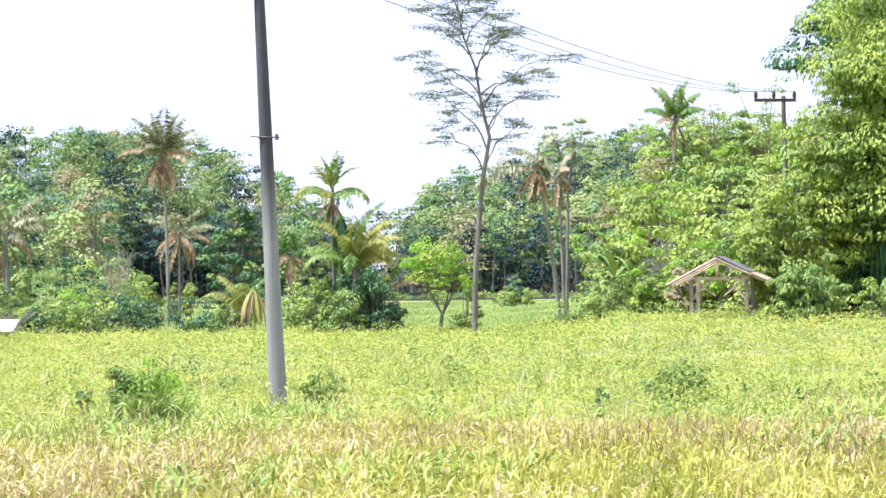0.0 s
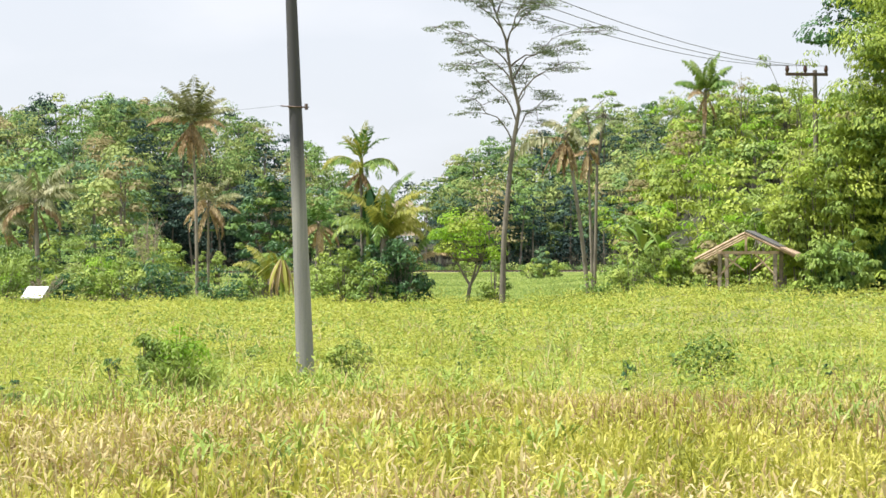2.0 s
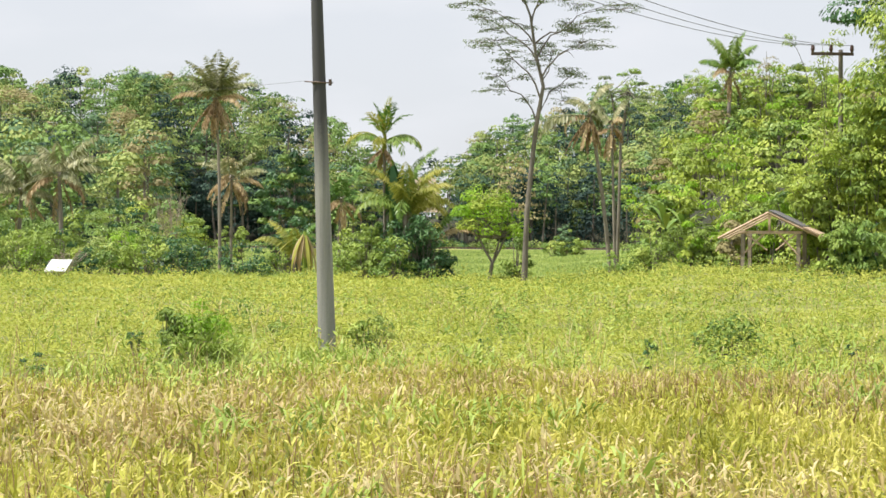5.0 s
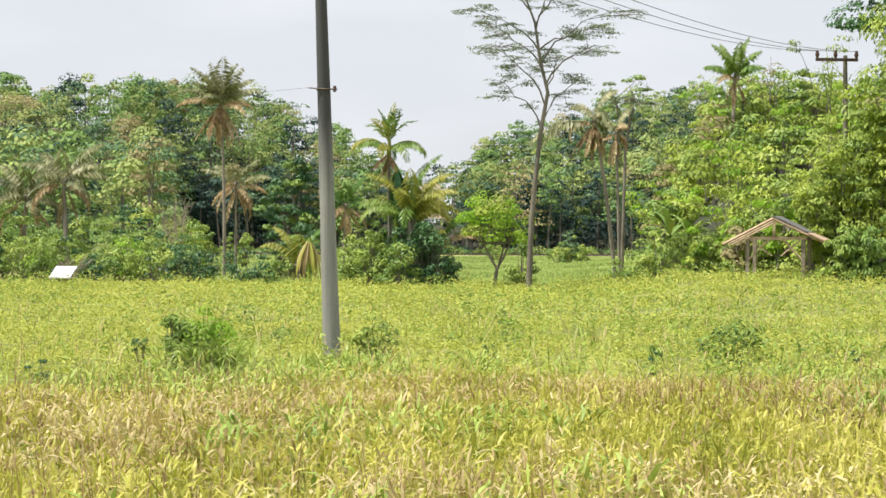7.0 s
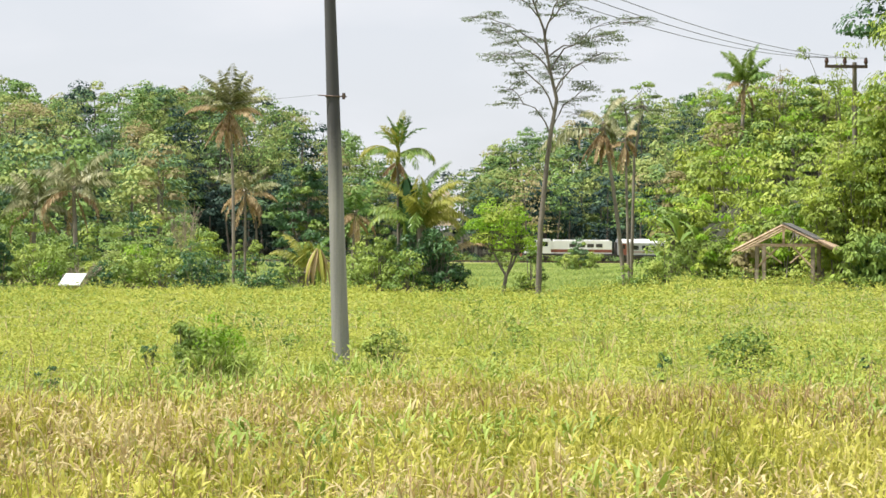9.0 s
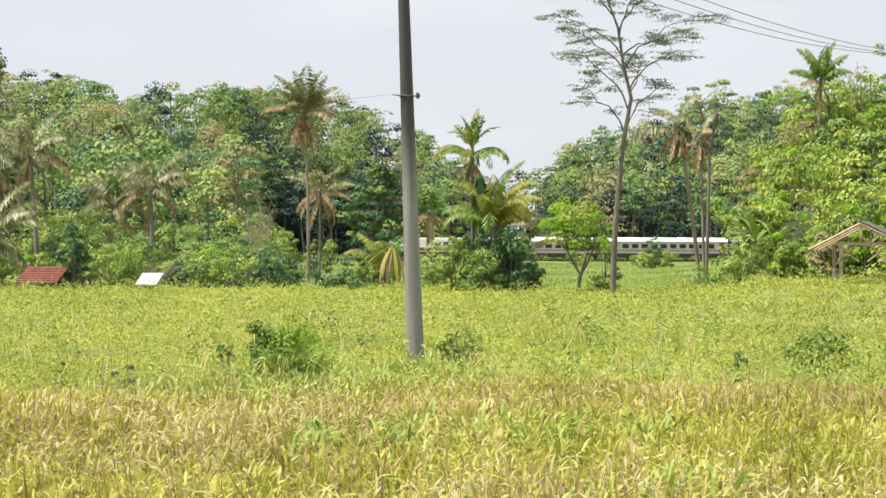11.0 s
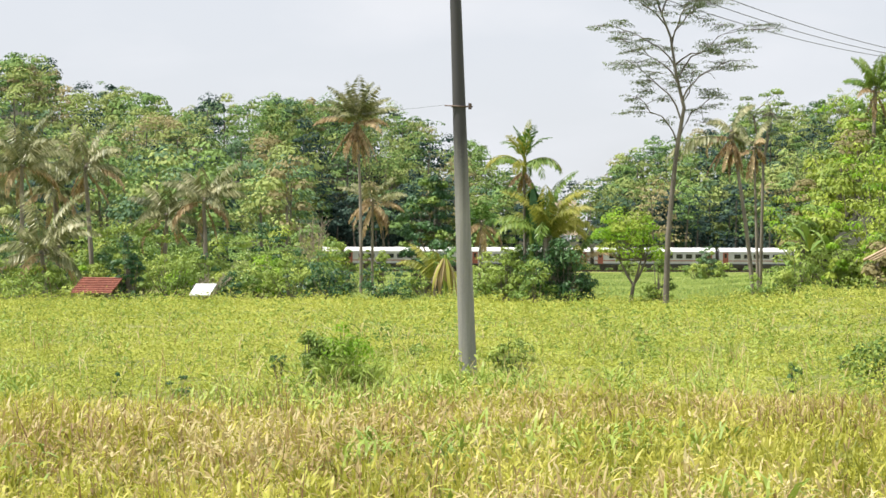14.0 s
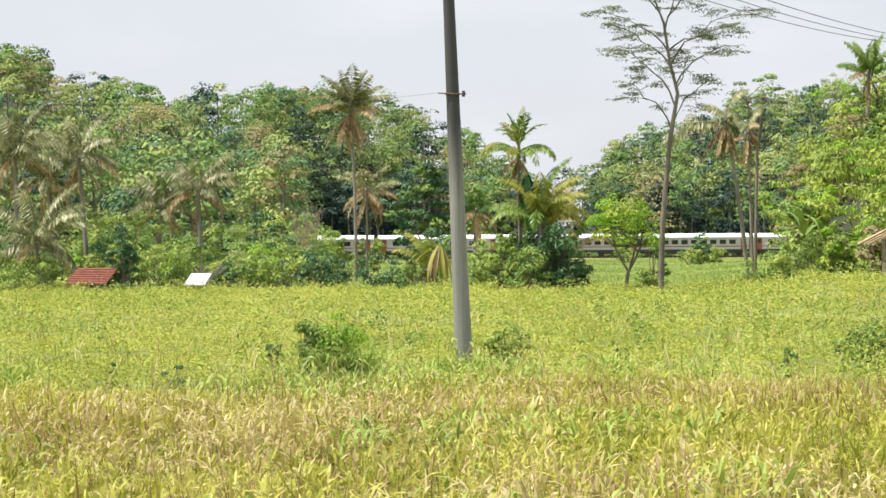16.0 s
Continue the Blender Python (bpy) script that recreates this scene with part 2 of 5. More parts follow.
class Geo:
    """Collects quads with material slots, then becomes one mesh."""

    def __init__(self):
        self.v, self.f, self.m, self.count = [], [], [], 0

    def add(self, verts, faces, slot=0):
        verts, faces = np.asarray(verts, float).reshape(-1, 3), np.asarray(faces, int).reshape(-1, 4)
        self.v.append(verts)
        self.f.append(faces + self.count)
        self.m.append(np.full(len(faces), slot))
        self.count += len(verts)
        return self

    def mesh(self, name, materials, smooth=False):
        v, f, k = np.concatenate(self.v), np.concatenate(self.f), np.concatenate(self.m)
        me = bpy.data.meshes.new(name)
        me.vertices.add(len(v))
        me.vertices.foreach_set("co", v.ravel())
        me.loops.add(f.size)
        me.loops.foreach_set("vertex_index", f.ravel())
        me.polygons.add(len(f))
        me.polygons.foreach_set("loop_start", np.arange(0, f.size, 4))
        me.polygons.foreach_set("material_index", k)
        me.polygons.foreach_set("use_smooth", np.full(len(f), smooth))
        for m in materials:
            me.materials.append(M[m])
        me.update(calc_edges=True)
        me.validate()
        return me

    def tube(self, points, radii, sides=6, slot=0):
        p = np.asarray(points, float)
        r = np.broadcast_to(np.asarray(radii, float), (len(p),))
        d = unit(np.gradient(p, axis=0))
        side = unit(np.cross(d, np.where(np.abs(d[:, 2:3]) > 0.9, [[1.0, 0, 0]], [[0, 0, 1.0]])))
        up = np.cross(side, d)
        a = np.linspace(0, 2 * np.pi, sides, endpoint=False)
        ring = p[:, None] + r[:, None, None] * (np.cos(a)[None, :, None] * side[:, None] + np.sin(a)[None, :, None] * up[:, None])
        i, j = np.meshgrid(np.arange(len(p) - 1), np.arange(sides), indexing="ij")
        k = (j + 1) % sides
        self.add(ring, np.stack([i * sides + j, i * sides + k, (i + 1) * sides + k, (i + 1) * sides + j], -1), slot)
        for e, s in ((0, -1), (len(p) - 1, 1)):
            self.add(np.concatenate([ring[e], p[e:e + 1]]), [[q, (q + 1) % sides, (q + 2) % sides, sides] for q in range(0, sides - 1, 2)], slot)
        return self

    def leaves(self, c, n, length, ratio, slot=0, along=None, fold=0.12):
        c, n = np.asarray(c, float), unit(np.asarray(n, float))
        length = np.broadcast_to(np.asarray(length, float), (len(c),))[:, None]
        a = rng.normal(size=c.shape) if along is None else np.asarray(along, float)
        a = unit(a - n * np.sum(a * n, -1, keepdims=True))
        w = np.cross(n, a) * length * ratio / 2
        lift = n * length * fold
        verts = np.stack([c - a * length / 2, c + w + lift, c + a * length / 2 - lift * 0.5, c - w + lift], 1)
        self.add(verts, np.arange(len(c) * 4).reshape(-1, 4), slot)
        return self

    def clump(self, centre, radii, count, length, ratio=0.5, slot=0, droop=0.0, low=-0.5, shell=0.55, loose=0.38):
        """Leaves on the outside of a rounded clump."""
        d = rng.normal(size=(count, 3))
        d[:, 2] = np.where(d[:, 2] < low, -d[:, 2], d[:, 2])
        d = unit(d)
        c = np.asarray(centre, float) + d * np.asarray(radii, float) * rng.uniform(shell, 1.06, (count, 1))
        n = d * 1.0 + rng.normal(size=d.shape) * loose + [0, 0, 0.3]
        along = rng.normal(size=d.shape) * 0.6 + d * 0.8 + [0, 0, -droop]
        return self.leaves(c, n, length * rng.uniform(0.6, 1.35, count), ratio, slot, along)

    def billow(self, centre, radii, count, length, ratio=0.5, slot=0, droop=0.3, low=-0.1, loose=0.13, up=0.45):
        """A billow of foliage: leaves laid over its top and sides like shingles, open below."""
        d = unit(rng.normal(size=(count, 3)) + [0, -0.2, 0.25])
        d[:, 2] = np.where(d[:, 2] < low, low * rng.uniform(0, 1, count), d[:, 2])
        knob = 0.9 + 0.16 * np.sin(d[:, :1] * 7 + centre[0] * 3) * np.sin(d[:, 1:2] * 6 + d[:, 2:] * 5 + centre[2])
        c = np.asarray(centre, float) + d * np.asarray(radii, float) * knob * rng.uniform(0.9, 1.05, (count, 1))
        n = d + rng.normal(size=d.shape) * loose + [0, 0, up]
        along = d * [1, 1, 0.3] + rng.normal(size=d.shape) * 0.45 + [0, 0, -droop]
        return self.leaves(c, n, length * rng.uniform(0.6, 1.35, count), ratio, slot, along, 0.06)

    def blades(self, base, azim, length, lift, width, slot=0, curl=1.1):
        """Arching grass-like blades of two pieces each."""
        n = len(base)
        s = np.array([0.0, 0.5, 1.0])
        wid = np.array([0.55, 1.0, 0.05])
        ang = lift[:, None] - curl * s[None] ** 1.5 * rng.uniform(0.5, 1.3, (n, 1))
        step = np.diff(s, prepend=0)[None] * length[:, None]
        r, z = np.cumsum(np.cos(ang) * step, 1), np.cumsum(np.sin(ang) * step, 1)
        d = np.stack([np.cos(azim), np.sin(azim)], -1)
        mid = np.concatenate([base[:, None, :2] + r[..., None] * d[:, None], (base[:, None, 2] + z)[..., None]], -1)
        side = np.stack([-d[:, 1], d[:, 0], rng.uniform(-0.5, 0.5, n)], -1)[:, None] * (width[:, None] * wid[None])[..., None] / 2
        verts = np.stack([mid - side, mid + side], 2).reshape(n, 6, 3)
        f = np.array([[0, 1, 3, 2], [2, 3, 5, 4]])
        self.add(verts, (np.arange(n) * 6)[:, None, None] + f[None], slot)
        return self

    def box(self, x0, x1, y0, y1, z0, z1, slot=0):
        v = [(x, y, z) for z in (z0, z1) for y in (y0, y1) for x in (x0, x1)]
        return self.add(v, [(0, 2, 3, 1), (4, 5, 7, 6), (0, 1, 5, 4), (1, 3, 7, 5), (3, 2, 6, 7), (2, 0, 4, 6)], slot)


def part(name, geo, materials, parent, label="", smooth=False):
    ob = new(name, geo.mesh(name, [materials] if isinstance(materials, str) else materials, smooth))
    ob.parent = parent
    return tagged(ob, label)


def thing(name, place, label, category, group="", turn=0.0, kind=""):
    ob = new(name)
    ob.matrix_basis = pose(*place, 0, 0, turn)
    return tagged(ob, label, category, group, kind)


def ease(x, a, b):
    t = np.clip((np.asarray(x, float) - a) / (b - a), 0, 1)
    return t * t * (3 - 2 * t)


RAIL_Y, RAIL_Z = 298.0, 0.55
RIDGE_SIDE = [-0.6, -0.25, -0.23, -0.214, -0.183, -0.157, -0.122, -0.071, -0.027, -0.008, 0.021, 0.046, 0.069, 0.087, 0.115, 0.152, 0.188, 0.216, 0.5]
RIDGE_TOP = [48, 50, 49, 44.5, 42.5, 38.5, 40, 39.5, 38.5, 35, 28, 22.5, 19, 24, 30.5, 34, 40.5, 42, 47]


def ridge(x, y):
    """Height of the tree tops on the far ridge, by bearing."""
    return np.interp(x / np.maximum(y, 20), RIDGE_SIDE, RIDGE_TOP)


def ground_z(x, y):
    x, y = np.asarray(x, float), np.asarray(y, float)
    u = x / np.maximum(y, 20)
    z = 0.85 * ease(u, 0.13, 0.24) * ease(y, 40, 78) * (1 - ease(y, 200, 270))
    z = z + 9.8 * ease(u, 0.19, 0.25) * ease(y, 86, 140) * (1 - ease(y, 190, 270))
    start = np.where(u < -0.075, 150, 308)
    hill = (ridge(x, y) - 13) * ease(y, start, 410)
    cutting = ease(np.abs(y - RAIL_Y), 7, 24)
    z = z + hill * cutting
    bank = RAIL_Z - 0.3
    return z + bank * (1 - ease(np.abs(y - RAIL_Y), 2.2, 5.0)) + 0.05 * np.sin(x * 0.7) * np.sin(y * 0.5) * ease(y, 4, 12)


# ---- ground ----
def axis(parts):
    return np.concatenate([np.arange(a, b, s) for a, b, s in parts] + [[parts[-1][1]]])


gx = axis([(-4000, -800, 400), (-800, -200, 40), (-200, -60, 6), (-60, 100, 2.5), (100, 240, 6), (240, 800, 40), (800, 4000, 400)])
gy = axis([(-4000, -400, 400), (-400, -20, 40), (-20, 40, 2), (40, 280, 4), (280, 320, 1.2), (320, 440, 6), (440, 1000, 60), (1000, 5000, 400)])
X, Y = np.meshgrid(gx, gy, indexing="ij")
ground_geo = Geo()
i, j = np.meshgrid(np.arange(len(gx) - 1), np.arange(len(gy) - 1), indexing="ij")
w = len(gy)
ground_geo.add(np.stack([X, Y, ground_z(X, Y)], -1), np.stack([i * w + j, (i + 1) * w + j, (i + 1) * w + j + 1, i * w + j + 1], -1))
ground_mesh = ground_geo.mesh("ground", ["ground", "shade_litter"], True)
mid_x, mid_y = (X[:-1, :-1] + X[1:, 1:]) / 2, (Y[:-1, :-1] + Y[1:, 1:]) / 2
# Wooded and overhung ground takes the litter with shade in its colour.
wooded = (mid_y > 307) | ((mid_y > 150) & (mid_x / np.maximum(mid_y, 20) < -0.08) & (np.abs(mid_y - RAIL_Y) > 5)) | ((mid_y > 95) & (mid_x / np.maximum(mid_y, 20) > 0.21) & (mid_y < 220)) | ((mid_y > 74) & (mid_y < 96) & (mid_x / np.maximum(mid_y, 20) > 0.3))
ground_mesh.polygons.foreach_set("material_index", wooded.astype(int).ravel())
ground = new("ground", ground_mesh)
tagged(ground, "sunlit grassy field soil rising into wooded hills", "ground", kind="structure")


# ---- field plants ----
def wedge(count, near, far, left, right, power=1.0):
    y = near + (far - near) * rng.uniform(0, 1, count) ** power
    u = rng.uniform(left, right, count)
    return u * y, y


def ripple(x, y, s):
    return 0.5 + 0.25 * (np.sin(x * s + 1.3 * np.sin(y * s * 0.7)) + np.sin(y * s * 1.2 + 1.7 * np.sin(x * s * 0.6 + 2)))


def maize_field():
    g = Geo()
    for count, near, far, left, right in ((7200, 8, 30, -0.29, 0.4), (700, 8, 30, -0.6, 0.75)):
        x, y = wedge(count, near, far, left, right, 0.6)
        keep = y < 26.0 + 1.2 * np.sin(x * 0.5)
        x, y = x[keep], y[keep]
        z = ground_z(x, y)
        tall = 0.36 + 0.27 * rng.uniform(0, 1, len(x)) * (0.5 + ripple(x, y, 0.8))
        dry = ripple(x + 3, y, 0.55) + rng.normal(0, 0.25, len(x))
        for k in range(14):
            h = tall * rng.uniform(0.1, 0.85, len(x))
            base = np.stack([x + rng.normal(0, 0.05, len(x)), y + rng.normal(0, 0.05, len(x)), z + h], -1)
            pick = dry + rng.normal(0, 0.3, len(x)) + (0.22 if k < 5 else -0.08) + 0.14 * ease(y, 14, 24)
            for slot, mask in ((0, pick < 0.75), (1, pick >= 0.75)):
                n = int(mask.sum())
                g.blades(base[mask], rng.uniform(0, 6.28, n), rng.uniform(0.08, 0.22, n), rng.uniform(0.35, 1.5, n), rng.uniform(0.014, 0.036, n), slot, rng.choice([0.3, 0.6, 1.1]))
        n = len(x)
        g.blades(np.stack([x, y, z], -1), rng.uniform(0, 6.28, n), tall, rng.uniform(1.35, 1.57, n), np.full(n, 0.025), 0, 0.1)
    x, y = wedge(2600, 9, 29, -0.29, 0.42, 0.6)
    keep = ripple(x + 7, y + 2, 0.5) > 0.62
    x, y = x[keep], y[keep]
    for k in range(2):
        n = len(x)
        g.blades(np.stack([x + rng.normal(0, 0.06, n), y + rng.normal(0, 0.06, n), ground_z(x, y)], -1), rng.uniform(0, 6.28, n), rng.uniform(0.5, 0.95, n),
                 rng.uniform(1.2, 1.57, n), np.full(n, 0.012), 2, 0.3)
    x, y = wedge(1500, 8.5, 29, -0.29, 0.42, 0.6)
    keep = ripple(x + 2, y + 5, 0.7) > 0.6
    x, y = x[keep], y[keep]
    for k in range(9):
        n = len(x)
        g.blades(np.stack([x + rng.normal(0, 0.07, n), y + rng.normal(0, 0.07, n), ground_z(x, y) + rng.uniform(0.1, 0.5, n)], -1), rng.uniform(0, 6.28, n), rng.uniform(0.15, 0.32, n),
                 rng.uniform(0.5, 1.5, n), rng.uniform(0.02, 0.045, n), 3, 0.9)
    ob = new("maize_plants", g.mesh("maize_plants", ["maize", "maize_dry", "weed", "shrub"]))
    return tagged(ob, "yellowing young maize with dry cream leaves and weeds", "crop", kind="stuff")


def low_crop():
    g = Geo()
    for count, near, far, left, right, leaf, each in ((9500, 25, 50, -0.29, 0.4, 0.09, 11), (10500, 48, 98, -0.29, 0.4, 0.15, 10), (1500, 25, 98, -0.55, 0.7, 0.26, 10)):
        x, y = wedge(count, near, far, left, right, 0.7)
        if left < -0.5:
            out = (x / y < -0.28) | (x / y > 0.39)
            x, y = x[out], y[out]
            count = len(x)
        z = ground_z(x, y)
        mound = ripple(x, y * 1.6, 0.9) * 0.6 + ripple(x + 31, y + 17, 2.3) * 0.4
        size = (0.08 + 0.95 * mound ** 3) * rng.uniform(0.55, 1.2, count)
        light = ripple(x + 11, y * 2.2, 0.22) * 0.6 + mound * 0.5 + rng.normal(0, 0.14, count)
        for k in range(each):
            f = k / (each - 1)
            a, q = rng.uniform(0, 6.28, count), np.sqrt(rng.uniform(0, 1, count)) * (0.55 + 0.6 * size)
            h = size * (0.35 + 0.75 * f) * (1 - 0.35 * (q / (0.55 + 0.6 * size)) ** 2)
            c = np.stack([x + q * np.cos(a) * 0.8, y + q * np.sin(a) * 0.5, z + 0.05 + h], -1)
            n = np.stack([np.cos(a) * 0.35, np.sin(a) * 0.35 - 0.25, np.full(count, 1.0)], -1) + rng.normal(size=(count, 3)) * 0.42
            # Higher leaves on a plant lean to the paler tone.
            pale = light + 0.25 * (f - 0.5)
            for slot, mask in ((0, pale < 0.56), (1, pale >= 0.56)):
                g.leaves(c[mask], n[mask], leaf * rng.uniform(0.6, 1.3, int(mask.sum())), 0.5, slot)
    x, y = wedge(2200, 26, 92, -0.29, 0.4, 0.7)
    tuft = ripple(x + 5, y + 9, 0.6) + 0.15 * ease(x / y, 0.0, 0.2) + rng.normal(0, 0.15, len(x)) > 0.62
    x, y = x[tuft], y[tuft]
    for k in range(14):
        h = rng.uniform(0.2, 0.8, len(x))
        c = np.stack([x + rng.normal(0, 0.1, len(x)), y + rng.normal(0, 0.1, len(x)), ground_z(x, y) + h], -1)
        g.leaves(c, rng.normal(size=c.shape) * 0.6 + [0, -0.3, 1.0], 0.12 * rng.uniform(0.6, 1.4, len(x)), 0.45, 2)
    x, y = wedge(900, 25.5, 60, -0.29, 0.4, 0.9)
    for k in range(5):
        n = len(x)
        g.blades(np.stack([x + rng.normal(0, 0.12, n), y + rng.normal(0, 0.12, n), ground_z(x, y) + 0.1], -1), rng.uniform(0, 6.28, n), rng.uniform(0.35, 0.8, n),
                 rng.uniform(1.1, 1.55, n), rng.uniform(0.012, 0.022, n), 3 if k < 2 else 2, 0.7)
    for cx, cy, sx, count in ((-1.83, 29.9, 0.9, 420), (-0.61, 30.2, 0.9, 260), (0.42, 32.3, 0.35, 700), (1.13, 32.5, 0.5, 160), (-0.93, 31.5, 1.0, 200)):
        x, y = cx + rng.normal(0, sx, count), cy + rng.normal(0, 0.25, count)
        g.blades(np.stack([x, y, ground_z(x, y)], -1), rng.uniform(0, 6.28, count), rng.uniform(0.3, 0.65, count), rng.uniform(0.9, 1.5, count), rng.uniform(0.012, 0.03, count), 2, 1.0)
    ob = new("field_crop", g.mesh("field_crop", ["crop", "crop_light", "shrub", "maize_dry"]))
    return tagged(ob, "low leafy green and yellowish crop covering the field", "crop", kind="stuff")


def meadow():
    g = Geo()
    for count, near, far, left, right in ((10000, 97, 180, 0.03, 0.21), (9000, 180, 293, 0.03, 0.21), (6000, 97, 293, -0.09, 0.03)):
        x, y = wedge(count, near, far, left, right, 0.9)
        z = ground_z(x, y)
        for k in range(3):
            n = len(x)
            size = (0.14 + 0.22 * ripple(x, y, 0.2)) * rng.uniform(0.5, 1.3, n)
            g.leaves(np.stack([x + rng.normal(0, 0.4, n), y + rng.normal(0, 0.3, n), z + size * 0.35], -1), rng.normal(size=(n, 3)) * [0.6, 0.3, 0.2] + [0, -1, 0.5], size, 0.5,
                     k % 2, rng.normal(size=(n, 3)) * 0.4 + [0, 0, 1])
    ob = new("meadow_grass", g.mesh("meadow_grass", ["paddy", "paddy_dark"]))
    tagged(ob, "rough green grass between the field and the railway", "grass", kind="stuff")


maize_field()
low_crop()
meadow()


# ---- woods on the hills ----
WOOD_SLOTS = ["bark", "wood_green", "wood_haze_blue", "wood_yellow", "wood_brown", "wood_shade"]


def wood_tree(g, x, y, z, tall, wide, slot, leaf, lift=0.35, dense=42, blobs=12):
    """A tree of the woods: a stem and billows of leaves in loose tiers with gaps between them."""
    top = np.array([x + rng.normal(0, 0.5), y + rng.normal(0, 0.5), z + tall * 0.75])
    g.tube([(x, y, z - 0.5), (x * 0.5 + top[0] * 0.5, y, z + tall * 0.4), top], [0.22, 0.16, 0.08], 5, 0)
    other = int(rng.choice([1, 2, 3])) if slot in (1, 2, 3) else slot
    for k in range(blobs):
        f = (k + 0.5) / blobs
        a = k * 2.4 + rng.normal(0, 0.4)
        q = wide * (1.05 - 0.75 * f ** 1.6) * rng.uniform(0.45, 1.0)
        c = np.array([x + math.cos(a) * q, y + math.sin(a) * q * 0.9 - 0.1 * q, z + tall * (lift * 0.8 + (0.97 - lift * 0.8) * (0.12 + 0.82 * f)) + rng.normal(0, 0.3)])
        r = wide * rng.uniform(0.3, 0.55)
        g.billow(c, (r, r, r * rng.uniform(0.5, 0.75)), dense, leaf, 0.7, slot if rng.random() < 0.8 else other, 0.4)


def plume(g, x, y, z, tall, culms, slots, leaf, dense=80, spread=0.35, bare=0.22, culm=0, sprays=4, aim=None, puff=0.1):
    """Bamboo: culms that arch over, hung with sprays of narrow drooping leaves."""
    for k in range(culms):
        az = rng.uniform(0, 6.28) if aim is None else aim + rng.normal(0, 0.55)
        bend = rng.uniform(0.3, 1.0) * spread * tall
        h = tall * rng.uniform(0.65, 1.05)
        foot = np.array([x + rng.normal(0, 0.4), y + rng.normal(0, 0.4), z])
        way = np.array([math.cos(az), math.sin(az) * 0.8, 0])
        s = np.linspace(0, 1, 6)
        line = lambda t: foot + bend * t ** 2.2 * way + h * (t - 0.22 * t ** 3.5) / 0.85 * np.array([0, 0, 1.0])
        g.tube([line(t) for t in s], np.linspace(0.045, 0.012, 6), 4, culm)
        slot = int(rng.choice(slots))
        for q in range(sprays):
            t = bare + (1 - bare) * (q + rng.uniform(0.3, 1.0)) / sprays
            r = tall * puff * rng.uniform(0.75, 1.3) * (1.15 - 0.35 * t)
            c = line(t) + rng.normal(size=3) * r * 0.5 + way * r * 0.4
            g.billow(c, (r * 1.15, r, r * 0.6), dense // sprays, leaf, 0.42, slot, 0.8, -0.25, 0.22, 0.4)


# Slot 5 puts the shade between crowns into some trees' leaf colour.
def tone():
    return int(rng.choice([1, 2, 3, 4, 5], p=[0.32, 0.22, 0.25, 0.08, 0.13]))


# Bearings of the dark hollows; their shade is put into leaf colour.
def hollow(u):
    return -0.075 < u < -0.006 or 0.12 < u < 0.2


